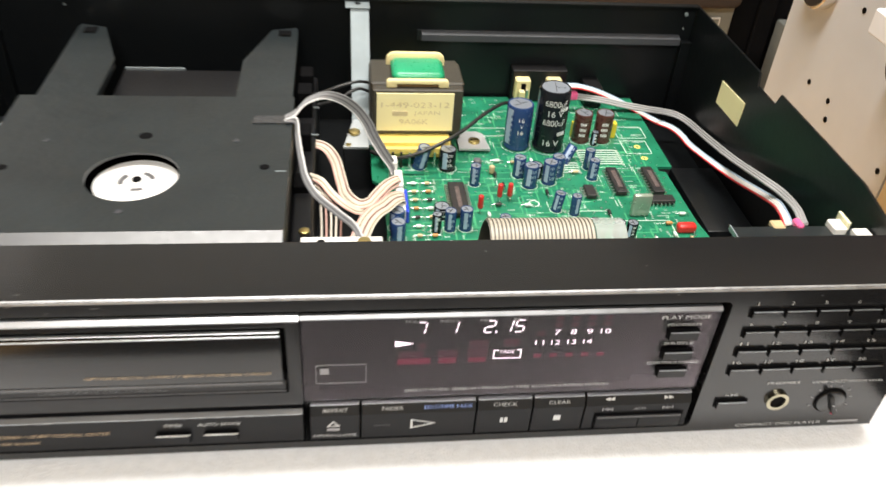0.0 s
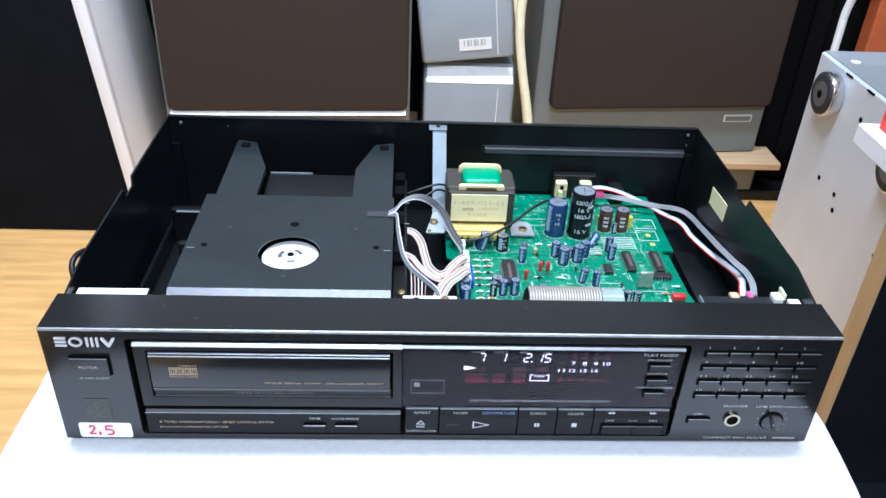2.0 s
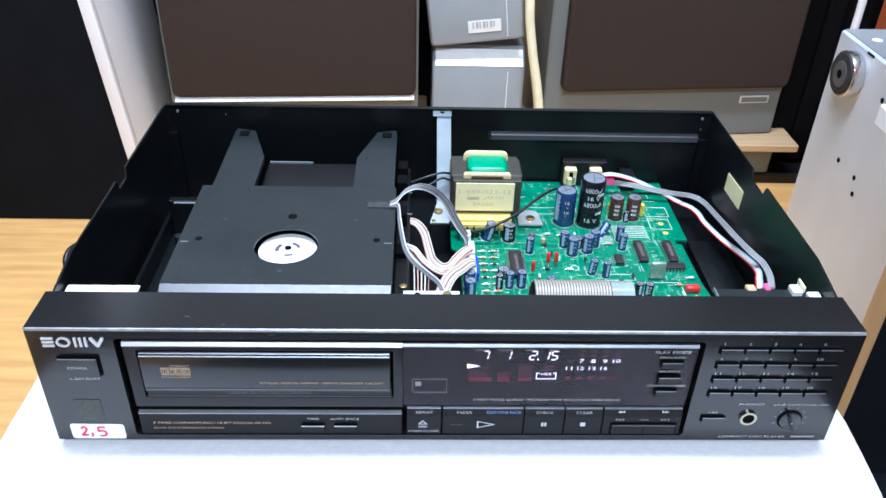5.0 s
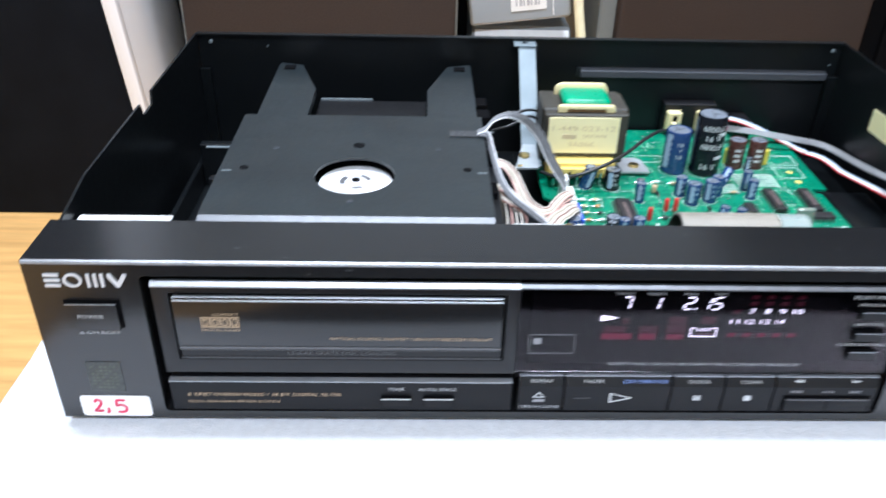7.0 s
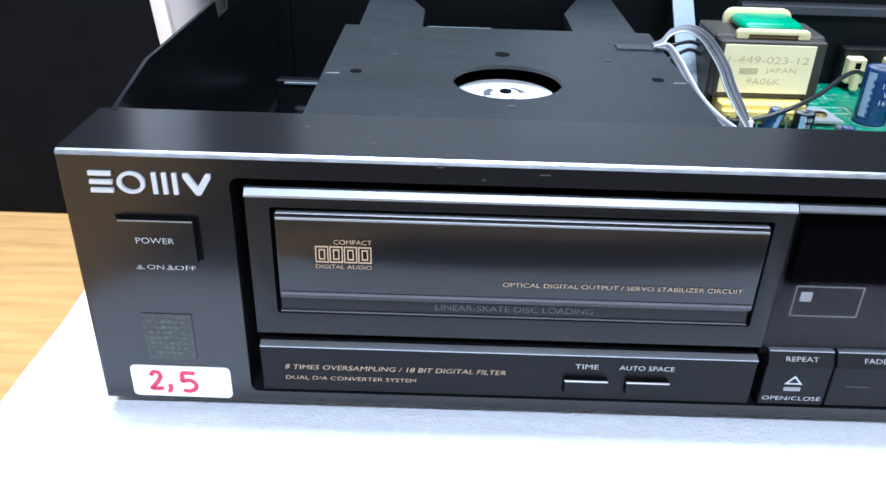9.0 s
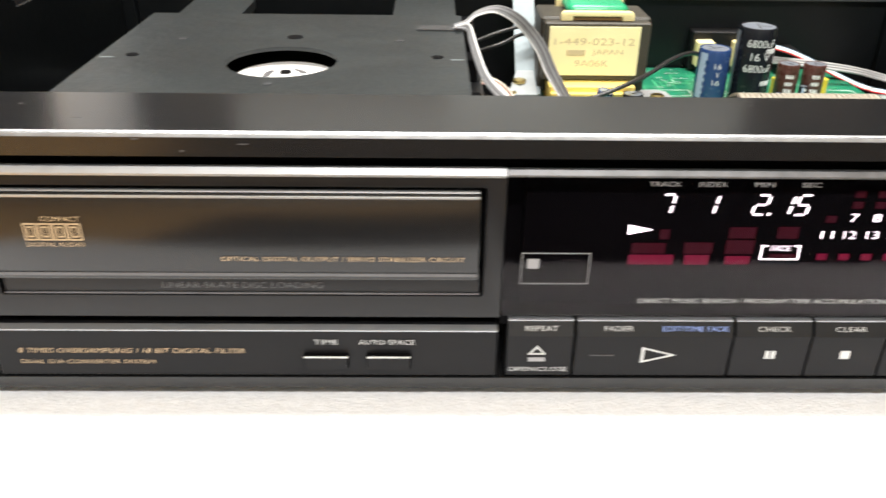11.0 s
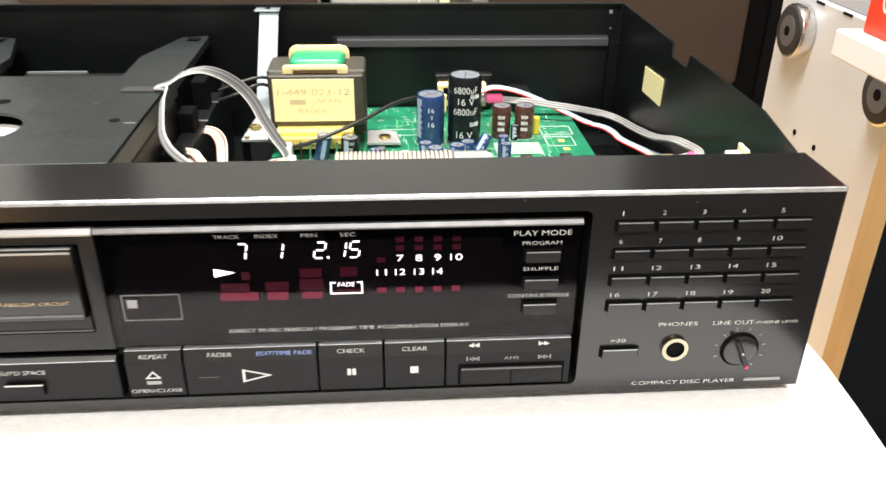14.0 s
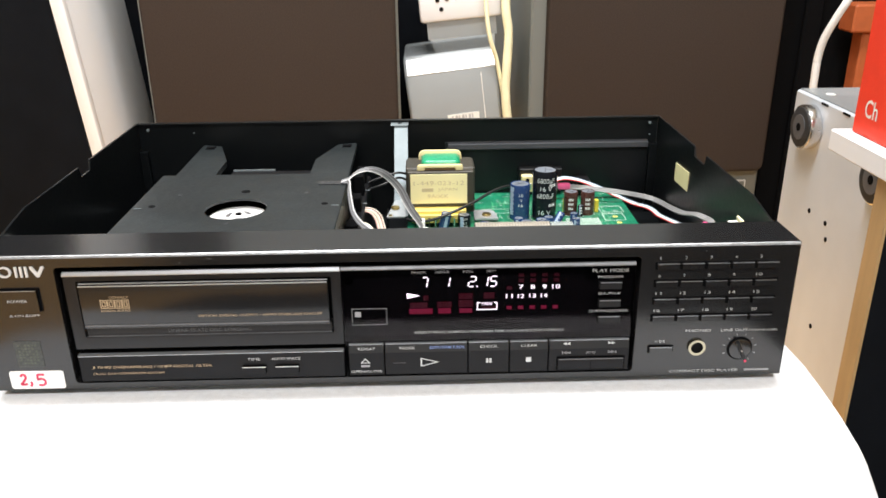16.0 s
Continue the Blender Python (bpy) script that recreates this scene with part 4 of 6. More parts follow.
pp("model_bar", BM(0.1942, 0.2078, -0.0003, 0.0001, 0.0124, 0.0135), M["print_grey"], front)


def ring_y(c, r0, r1, y0, y1, n=36):
    bm = bmesh.new()
    rr = []
    for r, y in ((r1, y1), (r1, y0), (r0, y0), (r0, y1)):
        rr.append([bm.verts.new((c[0] + r * math.cos(2 * math.pi * i / n), y, c[1] + r * math.sin(2 * math.pi * i / n))) for i in range(n)])
    for a in range(4):
        for i in range(n):
            j = (i + 1) % n
            bm.faces.new((rr[a][i], rr[a][j], rr[(a + 1) % 4][j], rr[(a + 1) % 4][i]))
    bmesh.ops.recalc_face_normals(bm, faces=bm.faces)
    return bm


M["gold_ring"] = mat("pale_gold_socket", (0.36, 0.33, 0.24), 0.22, 1.0, vary=0.05)
jack = pp("headphone_socket", ring_y((0.1660, 0.0280), 0.0033, 0.0047, -0.0016, 0.002), M["gold_ring"], None, "pale gold headphone socket ring")
pp("socket_hole", cyl(bmesh.new(), (0.1660, -0.0004, 0.0280), 0.0034, 0.001, "y", 28), M["gap"], jack)
KX, KZ = 0.1900, 0.0265
pp("knob_groove", ring_y((KX, KZ), 0.0061, 0.0070, -0.0003, 0.002), M["gap"], front)
knob = pp("level_knob", cyl(bmesh.new(), (KX, -0.0014, KZ), 0.0061, 0.0016, "y", 40, bevel=0.0004), M["panel"], None, "small black level knob with a grip bar")
bm = BM(-0.0009, 0.0009, -0.0036, -0.0013, -0.0060, 0.0060, bevel=0.0005, seg=2)
bmesh.ops.transform(bm, matrix=Matrix.Translation((KX, 0, KZ)) @ Matrix.Rotation(radians(-24), 4, "Y"), verts=bm.verts)
pp("grip", bm, M["plastic"], knob)
pp("knob_point", BM(KX - 0.0004, KX + 0.0004, -0.0038, -0.0034, KZ - 0.0002, KZ + 0.0004), M["print"], knob)
for k in range(9):
    a = radians(-50 + 31 * k)
    bm = BM(0.0082, 0.0094, -0.0003, 0.0001, -0.00012, 0.00012)
    bmesh.ops.transform(bm, matrix=Matrix.Translation((KX, 0, KZ)) @ Matrix.Rotation(-a, 4, "Y"), verts=bm.verts)
    pp("level_mark", bm, M["print_grey"], front)
pp("red_mark", BM(KX + 0.0036, KX + 0.0048, -0.0003, 0.0001, KZ - 0.0088, KZ - 0.0076), M["ink_red"], front)


# ---- the disc player: case ----
BK = 0.2625
M["tape"] = mat("dark_tape", (0.045, 0.046, 0.048), 0.35, vary=0.4, scale=500, bump=0.3, bscale=900)
# lid steel made lighter: the fold's reflected light is put into its colour
M["lid_fold"] = mat("lightened_steel", (0.045, 0.048, 0.055), 0.36, vary=0.12, scale=20, spec=0.7)
M["cream"] = mat("cream_label", (0.97, 0.88, 0.50), 0.5, vary=0.03)
M["faded_print"] = mat("faded_label_print", (0.68, 0.57, 0.34), 0.5, vary=0.1)
pp("bottom_plate", BM(-0.2115, 0.2115, 0.0295, BK - 0.0002, 0.0125, 0.0135), M["sheet"])


def side_wall(x0, x1, a, b, zt):
    """A side wall with a notch between a and b in its rim."""
    pts = [(0.0295, 0.0135), (BK, 0.0135), (BK, zt), (b, zt), (b - 0.002, zt - 0.007), (a + 0.003, zt - 0.007), (a, zt), (0.060, zt), (0.0295, 0.0888)]
    return prism(bmesh.new(), pts, "x", x0, x1)


pp("side_wall", side_wall(-0.2120, -0.2108, 0.140, 0.160, 0.0942), M["sheet"], None, "black side wall with a notch in the rim")
pp("side_wall", side_wall(0.2108, 0.2120, 0.142, 0.168, 0.0942), M["sheet"], None, "black side wall with a notch in the rim")
back = pp("back_wall", BM(-0.2106, 0.2106, BK - 0.0012, BK, 0.0135, 0.0948), M["sheet"], None, "black back wall")
pp("rim_fold", BM(-0.2106, 0.2106, BK - 0.0042, BK - 0.0013, 0.0936, 0.0948), M["sheet"], back)
pp("louvre", prism(bmesh.new(), [(BK - 0.0013, 0.0755), (BK - 0.0050, 0.0738), (BK - 0.0054, 0.0700), (BK - 0.0040, 0.0694), (BK - 0.0013, 0.0694)], "x", 0.0390, 0.2030), M["lid_fold"], back, "raised dark grey ledge")
pp("louvre_end", BM(0.0365, 0.0390, BK - 0.0030, BK - 0.0013, 0.0694, 0.0755), M["lid"], back)
for x in (-0.2015, 0.2030):
    pp("rim_screw", cyl(bmesh.new(), (x, BK - 0.0052, 0.0900), 0.0011, 0.0012, "y", 12), M["zinc"], back)
for x, z in ((-0.166, 0.0865), (0.2045, 0.0795)):
    pp("rim_screw", cyl(bmesh.new(), (x, BK - 0.0018, z), 0.0006, 0.0008, "y", 10), M["zinc"], back)
pp("paper_patch", prism(bmesh.new(), [(0.2035, 0.0720), (0.1720, 0.0735), (0.1730, 0.0590), (0.2040, 0.0580)], "x", 0.2102, 0.21075), M["cream"], None, "cream paper label")
for x in (-0.17, 0.17):
    for y in (0.05, 0.23):
        pp("rubber_foot", cyl(bmesh.new(), (x, y, TOP), 0.014, 0.0075, "z", 24, bevel=0.001), M["rubber"])
# corner fillets and inner rails
pp("corner_flange", BM(0.2040, 0.2106, BK - 0.006, BK - 0.0014, 0.0136, 0.072), M["sheet"])
pp("corner_flange", BM(-0.2106, -0.2040, BK - 0.006, BK - 0.0014, 0.0136, 0.072), M["sheet"])
pp("inner_rail", BM(-0.2060, -0.2030, 0.032, 0.215, 0.0137, 0.0290, bevel=0.0006), M["sheet"], None, "black inner rail")
pp("cross_rail", BM(-0.2030, -0.155, 0.205, 0.211, 0.0137, 0.0420, bevel=0.0006), M["sheet"])
pp("cross_edge", BM(-0.1985, -0.160, 0.2030, 0.2048, 0.0405, 0.0412), M["zinc"])
pp("rail_post", cyl(bmesh.new(), (-0.187, 0.212, 0.0137), 0.0045, 0.026, "z", 16, r2=0.003, bevel=0.0004), M["plastic"])
pp("rail_post", cyl(bmesh.new(), (-0.181, 0.150, 0.0137), 0.0042, 0.034, "z", 16, r2=0.003, bevel=0.0004), M["plastic"])
pp("side_bracket", BM(0.1830, 0.2100, 0.1200, 0.1840, 0.0137, 0.0250, bevel=0.0012, seg=2), M["sheet"], None, "black pressed bracket on the floor plate")
pp("side_bracket", BM(0.1900, 0.2100, 0.0600, 0.1185, 0.0137, 0.0200, bevel=0.0012, seg=2), M["sheet"])
# what shows behind the front panel's top edge
pp("front_bracket", BM(-0.2095, -0.1705, 0.0315, 0.0440, 0.0824, 0.0836, bevel=0.0003), M["white"], None, "white bracket strip behind the front")
wb = pp("front_bracket", BM(-0.0262, 0.0050, 0.0300, 0.0425, 0.0812, 0.0824, bevel=0.0003), M["white"], None, "white bracket with two screws behind the front")
pp("bracket_screw", cyl(bmesh.new(), (-0.0020, 0.0385, 0.0824), 0.0026, 0.0012, "z", 16, bevel=0.0004), M["brass"], wb)
pp("bracket_hole", cyl(bmesh.new(), (-0.0185, 0.0390, 0.0824), 0.0016, 0.0002, "z", 16), M["gap"], wb)
kb = pp("key_board", BM(0.1525, 0.2060, 0.0320, 0.0518, 0.0770, 0.0784, bevel=0.0004), M["lid"], None, "dark board behind the number keys")
pp("board_edge", BM(0.1518, 0.1524, 0.0320, 0.0522, 0.0768, 0.0790), M["zinc"], kb)
for x0, x1, z, y0, y1 in ((0.1950, 0.2008, 0.0816, 0.0450, 0.0525), (0.2030, 0.2100, 0.0812, 0.0350, 0.0462)):
    pp("white_connector", BM(x0, x1, y0, y1, z - 0.003 - 0.0005, z, bevel=0.0005), M["white"])
pp("yellow_tie", BM(0.2015, 0.2028, 0.0470, 0.0560, 0.0790, 0.0832, bevel=0.0003), M["yellow_cable"])

# ---- disc mechanism ----
mech = pp("mechanism_body", BM(-0.1600, -0.0335, 0.050, 0.155, 0.020, 0.0712, bevel=0.001), M["plastic"], None, "black plastic body of the disc mechanism")


def lid_plate():
    """The steel lid: a plate with a round opening, and a folded front edge."""
    bm = bmesh.new()
    x0, x1, y0, y1, z0, z1 = -0.1615, -0.0330, 0.0475, 0.1580, 0.0808, 0.0822
    c, r, n = Vector((-0.0968, 0.0868)), 0.0189, 48
    sides = []
    for i in range(n):
        a = 2 * math.pi * i / n
        d = Vector((math.cos(a), math.sin(a)))
        k = min(((x1 - c.x) if d.x > 0 else (x0 - c.x)) / d.x if abs(d.x) > 1e-6 else 9, ((y1 - c.y) if d.y > 0 else (y0 - c.y)) / d.y if abs(d.y) > 1e-6 else 9)
        sides.append((c + d * r, c + d * k))
    corners = [Vector((x1, y1)), Vector((x0, y1)), Vector((x0, y0)), Vector((x1, y0))]

    def layer(z):
        return [bm.verts.new((*p, z)) for p, _ in sides], [bm.verts.new((*q, z)) for _, q in sides], [bm.verts.new((*q, z)) for q in corners]
    lay = [layer(z1), layer(z0)]
    for (ia, oa, ca) in lay:
        for i in range(n):
            j = (i + 1) % n
            qa, qb = sides[i][1], sides[j][1]
            extra = [k for k, q in enumerate(corners) if (abs(qa.x - q.x) < 1e-6 or abs(qa.y - q.y) < 1e-6) and (abs(qb.x - q.x) < 1e-6 or abs(qb.y - q.y) < 1e-6)
                     and not (abs(qa.x - qb.x) < 1e-6 or abs(qa.y - qb.y) < 1e-6)]
            bm.faces.new([ia[i], oa[i]] + [ca[k] for k in extra[:1]] + [oa[j], ia[j]])
    for i in range(n):
        j = (i + 1) % n
        bm.faces.new((lay[0][0][i], lay[0][0][j], lay[1][0][j], lay[1][0][i]))
    bmesh.ops.recalc_face_normals(bm, faces=bm.faces)
    return bm


lid = pp("mechanism_lid", lid_plate(), M["lid"], None, "matt dark grey steel lid with a round opening")
pp("lid_front_fold", prism(bmesh.new(), [(0.0474, 0.0822), (0.0474, 0.0810), (0.0335, 0.0746), (0.0328, 0.0755)], "x", -0.1612, -0.0333), M["lid_fold"], lid, "sloping front fold")
for b in ((-0.1615, -0.0330, 0.1570, 0.1580, 0.0725, 0.0807), (-0.1615, -0.1605, 0.0475, 0.1569, 0.0725, 0.0807), (-0.0340, -0.0330, 0.0475, 0.1569, 0.0725, 0.0807)):
    pp("lid_skirt", BM(*b), M["lid"], lid)
pp("clamp_well", cyl(bmesh.new(), (-0.0970, 0.0900, 0.0714), 0.0240, 0.0006, "z", 40), M["gap"], mech)
clamp = pp("disc_clamp", cyl(bmesh.new(), (-0.0970, 0.0922, 0.0722), 0.0178, 0.0035, "z", 48, bevel=0.0006), M["hub"], None, "white round disc clamp")
pp("clamp_boss", cyl(bmesh.new(), (-0.0968, 0.0922, 0.0757), 0.0046, 0.0008, "z", 24, bevel=0.0003), M["hub"], clamp)
pp("clamp_pin", cyl(bmesh.new(), (-0.0968, 0.0922, 0.0765), 0.0021, 0.0006, "z", 16), M["gap"], clamp)
for a0, a1, w in ((15, 75, 0.0022), (135, 200, 0.0026), (255, 300, 0.0020)):
    bm = bmesh.new()
    n = 8
    arc = [radians(a0 + (a1 - a0) * k / n) for k in range(n + 1)]
    pts = [(-0.0968 + 0.0054 * math.cos(q), 0.0922 + 0.0054 * math.sin(q)) for q in arc] + [(-0.0968 + (0.0054 + w) * math.cos(q), 0.0922 + (0.0054 + w) * math.sin(q)) for q in arc[::-1]]
    pp("clamp_slot", prism(bm, pts, "z", 0.0757, 0.07585), M["plastic_grey"], clamp, "", 30)
for x, y, r in ((-0.0970, 0.1195, 0.0029), (-0.1500, 0.0932, 0.0021), (-0.0432, 0.0932, 0.0021)):
    pp("lid_hole", cyl(bmesh.new(), (x, y, 0.0821), r, 0.0003, "z", 20), M["gap"], lid)
for x, y in ((-0.1380, 0.1155), (-0.0570, 0.1155), (-0.0970, 0.0605)):
    pp("lid_dimple", cyl(bmesh.new(), (x, y, 0.0821), 0.0014, 0.0003, "z", 14), M["lid_fold"], lid)
for x in (-0.1600, -0.0385):
    pp("lid_mark", BM(x, x + 0.0045, 0.0895, 0.0902, 0.0822, 0.0824), M["zinc"], lid)
pp("tape", BM(-0.0510, -0.0315, 0.1310, 0.1380, 0.0823, 0.0828), M["tape"], lid, "strip of dark grey tape")


def carrier_arm(s, x_in, x_out):
    """A flat arm that runs back to the rear wall and narrows to a hooked end."""
    xs = sorted((x_in, x_out))
    tip0, tip1 = (xs[0], xs[0] + 0.0150) if s < 0 else (xs[1] - 0.0150, xs[1])
    if s < 0:
        pts = [(xs[0], 0.1585), (xs[1], 0.1585), (xs[1], 0.209), (tip1, 0.2510), (tip0 + 0.001, 0.2550), (tip0, 0.2510)]
    else:
        pts = [(xs[0], 0.1585), (xs[1], 0.1585), (tip1, 0.2510), (tip1 - 0.001, 0.2550), (tip0, 0.2510), (xs[0], 0.209)]
    arm = pp("carrier_arm", prism(bmesh.new(), pts, "z", 0.0735, 0.0776), M["lid"], None, "dark grey arm reaching to the back wall")
    xc = (tip0 + tip1) / 2
    pp("arm_hole", BM(xc - 0.0036, xc + 0.0036, 0.2420, 0.2505, 0.0775, 0.0778), M["gap"], arm)
    pp("arm_hook", BM(xc - 0.0020, xc + 0.0030, 0.2420, 0.2450, 0.0775, 0.0790, bevel=0.0004), M["gap"], arm)


carrier_arm(-1, -0.1575, -0.1295)
carrier_arm(1, -0.0625, -0.0345)
pp("carrier_plate", BM(-0.1293, -0.0627, 0.1585, 0.2230, 0.0600, 0.0650, bevel=0.0006), M["plastic"], None, "black plate between the arms")
pp("plate_edge", BM(-0.1285, -0.0965, 0.2228, 0.2240, 0.0645, 0.0660), M["zinc"])
pp("mechanism_side", BM(-0.0330, -0.0235, 0.060, 0.235, 0.0140, 0.0560, bevel=0.001), M["plastic"], None, "black plastic side block")
for y, h in ((0.112, 0.060), (0.150, 0.066), (0.185, 0.071), (0.215, 0.0665)):
    pp("side_clip", BM(-0.0330, -0.0255, y, y + 0.012, 0.050, h, bevel=0.0006), M["gap"])
# glints on the black side block, put in as thin zinc bars
for y in (0.165, 0.195):
    pp("clip_glint", BM(-0.0300, -0.0220, y, y + 0.0008, 0.0565, 0.0571), M["zinc"])
pp("mechanism_screw", cyl(bmesh.new(), (-0.0270, 0.0810, 0.0560), 0.0024, 0.0014, "z", 16, bevel=0.0004), M["brass"])

# ---- power transformer ----
M["core"] = mat("dark_varnished_core", (0.045, 0.040, 0.030), 0.5, vary=0.2, scale=40, bump=0.2, bscale=900, stretch=(1, 8, 1))
M["cream_bobbin"] = mat("cream_bobbin", (0.83, 0.72, 0.38), 0.42, vary=0.05)
M["green_tape"] = mat("green_winding_tape", (0.01, 0.30, 0.14), 0.30, vary=0.12, scale=80)
M["brown_slot"] = mat("brown_winding_slot", (0.16, 0.09, 0.03), 0.5, vary=0.1)
M["yellow_bobbin"] = mat("yellow_bobbin", (0.86, 0.66, 0.17), 0.42, vary=0.08)
M["zinc_white"] = mat("grey_white_bracket", (0.55, 0.56, 0.56), 0.42, 0.5, vary=0.06)
core = pp("transformer_core", BM(0.0065, 0.0555, 0.1835, 0.2215, 0.0470, 0.0740, bevel=0.0007), M["core"], None, "dark varnished transformer core")
pp("core_shroud", BM(0.0055, 0.0565, 0.1895, 0.2160, 0.0400, 0.0752, bevel=0.001), M["core"], core)
lab = pp("transformer_label", BM(0.0088, 0.0505, 0.1827, 0.1834, 0.0498, 0.0722), M["cream"], None, "cream paper rating label")
word("1-449-023-12", 0.0112, 0.0482, 0.0640, 0.0672, 0.1824, M["faded_print"], lab)
pp("label_bar", BM(0.0172, 0.0255, 0.1822, 0.1826, 0.0592, 0.0618), M["faded_print"], lab)
word("JAPAN", 0.0290, 0.0432, 0.0590, 0.0620, 0.1824, M["faded_print"], lab)
word("9A06K", 0.0212, 0.0368, 0.0540, 0.0570, 0.1824, M["faded_print"], lab)
bob = pp("bobbin_top", BM(0.0172, 0.0458, 0.1890, 0.2117, 0.0752, 0.0808, bevel=0.0035, seg=3), M["green_tape"], None, "green taped transformer winding", 50)


def flange(x0, x1, z1, r, y0, y1, slot):
    """A rounded plastic cheek that stands on two legs."""
    top = [(x1, z1 - r)] + [(x1 - r + r * math.cos(radians(a)), z1 - r + r * math.sin(radians(a))) for a in (30, 60, 90)] + [(x0 + r - r * math.sin(radians(a)), z1 - r + r * math.cos(radians(a))) for a in (0, 30, 60, 90)]
    pts = [(x0, 0.0742), (x0 + 0.0055, 0.0742), (x0 + 0.0055, slot), (x1 - 0.0055, slot), (x1 - 0.0055, 0.0742), (x1, 0.0742)] + top
    bm = prism(bmesh.new(), pts, "y", y0, y1)
    bmesh.ops.bevel(bm, geom=bm.edges[:], offset=0.0004, segments=2, affect="EDGES", profile=0.5)
    return bm


pp("bobbin_flange", flange(0.0140, 0.0476, 0.0784, 0.0018, 0.1856, 0.1888, 0.0762), M["cream_bobbin"], bob, "cream plastic flange")
pp("bobbin_flange", flange(0.0150, 0.0478, 0.0822, 0.0045, 0.2118, 0.2146, 0.0760), M["cream_bobbin"], bob, "taller cream plastic flange")
pp("flange_slot", BM(0.0197, 0.0419, 0.1866, 0.1886, 0.0744, 0.0761), M["brown_slot"], bob)
low = pp("bobbin_base", BM(0.0095, 0.0495, 0.1760, 0.2240, 0.0365, 0.0468, bevel=0.0008), M["yellow_bobbin"], None, "yellow transformer base with pins")
pp("base_ledge", BM(0.0100, 0.0490, 0.1735, 0.1762, 0.0400, 0.0440, bevel=0.0005), M["yellow_bobbin"], low)
for k in range(8):
    x = 0.0130 + 0.0046 * k
    pp("base_pin", cyl(bmesh.new(), (x, 0.1728, 0.0325), 0.0007, 0.0095, "z", 10), M["core"] if k % 3 else M["steel"], low)
tabp = pp("transformer_tab", prism(bmesh.new(), [(0.0565, 0.1880), (0.0745, 0.1880), (0.0725, 0.2050), (0.0690, 0.2080), (0.0565, 0.2080)], "z", 0.0340, 0.0352), M["zinc_white"], None, "grey metal mounting tab")
pp("tab_screw", cyl(bmesh.new(), (0.0660, 0.1960, 0.0352), 0.0034, 0.0014, "z", 20, bevel=0.0005), M["brass"], tabp)
pp("screw_slot", BM(0.0636, 0.0684, 0.1956, 0.1964, 0.0365, 0.0368), M["gap"], tabp)

# ---- diagonal strap ----
M["strap_tab"] = mat("dull_zinc_tab", (0.36, 0.39, 0.40), 0.5, 0.3, vary=0.12, scale=80)
bm = bmesh.new()
prism(bm, [(0.2612, 0.0926), (0.2520, 0.0926), (0.2505, 0.0908), (0.1995, 0.0440), (0.1830, 0.0405), (0.1830, 0.0393), (0.2000, 0.0426), (0.2515, 0.0898), (0.2612, 0.0918)], "x", -0.0040, 0.0066)
strap = pp("steel_strap", bm, M["strap"], None, "dull zinc-plated diagonal strap")
pp("strap_tab", BM(-0.0070, 0.0072, 0.2500, 0.2612, 0.0921, 0.0929, bevel=0.0003), M["strap"], strap)
pp("strap_hole", cyl(bmesh.new(), (0.0002, 0.2560, 0.0928), 0.0017, 0.0003, "z", 16), M["gap"], strap)
bm = prism(bmesh.new(), [(0.1795, 0.0400), (0.1795, 0.0412), (0.2010, 0.0466), (0.2010, 0.0452)], "x", -0.0092, 0.0046)
for v in bm.verts:
    if v.co.y > 0.19 and v.co.x < 0:
        v.co.x = -0.0035
pp("strap_foot", bm, M["strap_tab"], strap)
pp("strap_wall", BM(-0.0094, -0.0084, 0.1800, 0.2010, 0.0140, 0.0400), M["sheet"], strap)
pp("strap_screw", cyl(bmesh.new(), (-0.0030, 0.1905, 0.0436), 0.0032, 0.0018, "z", 20, bevel=0.0006), M["brass"], strap)
pp("foot_screw", cyl(bmesh.new(), (-0.0065, 0.1815, 0.0410), 0.0016, 0.0010, "z", 14), M["brass"], strap)


# ---- main circuit board ----
M["silk"] = mat("white_silkscreen", (0.66, 0.75, 0.68), 0.5, vary=0.05)
M["trace"] = mat("pale_green_trace", (0.06, 0.36, 0.17), 0.32, vary=0.1, scale=200)
M["tin"] = mat("solder_tin", (0.72, 0.72, 0.70), 0.3, 1.0, vary=0.08)
M["ic"] = mat("black_chip_epoxy", (0.022, 0.020, 0.020), 0.45, vary=0.1)
M["ic_print"] = mat("faint_chip_print", (0.10, 0.075, 0.07), 0.5, vary=0.5, scale=900)
M["blue_sleeve"] = mat("dark_blue_sleeve", (0.022, 0.055, 0.165), 0.25, vary=0.1, spec=0.6)
M["blue_pale"] = mat("pale_blue_stripe", (0.36, 0.46, 0.60), 0.3, vary=0.05)
M["black_sleeve"] = mat("black_sleeve", (0.010, 0.011, 0.015), 0.25, vary=0.1, spec=0.35)
M["brown_sleeve"] = mat("brown_sleeve", (0.085, 0.034, 0.027), 0.28, vary=0.1, spec=0.5)
M["sleeve_print"] = mat("sleeve_print", (0.86, 0.87, 0.88), 0.4, vary=0.03)
M["alu"] = mat("capacitor_top_aluminium", (0.34, 0.38, 0.44), 0.34, 0.6, vary=0.06)
M["crystal"] = mat("pale_crystal_can", (0.36, 0.43, 0.36), 0.25, 0.55, vary=0.08)
M["red_dip"] = mat("red_dipped_film", (0.55, 0.03, 0.025), 0.3, vary=0.08)
M["tan"] = mat("tan_resistor", (0.55, 0.42, 0.24), 0.4, vary=0.12)
M["ceramic"] = mat("orange_ceramic", (0.50, 0.24, 0.08), 0.45, vary=0.1)
M["yellow_part"] = mat("yellow_film_part", (0.72, 0.58, 0.05), 0.4, vary=0.06)
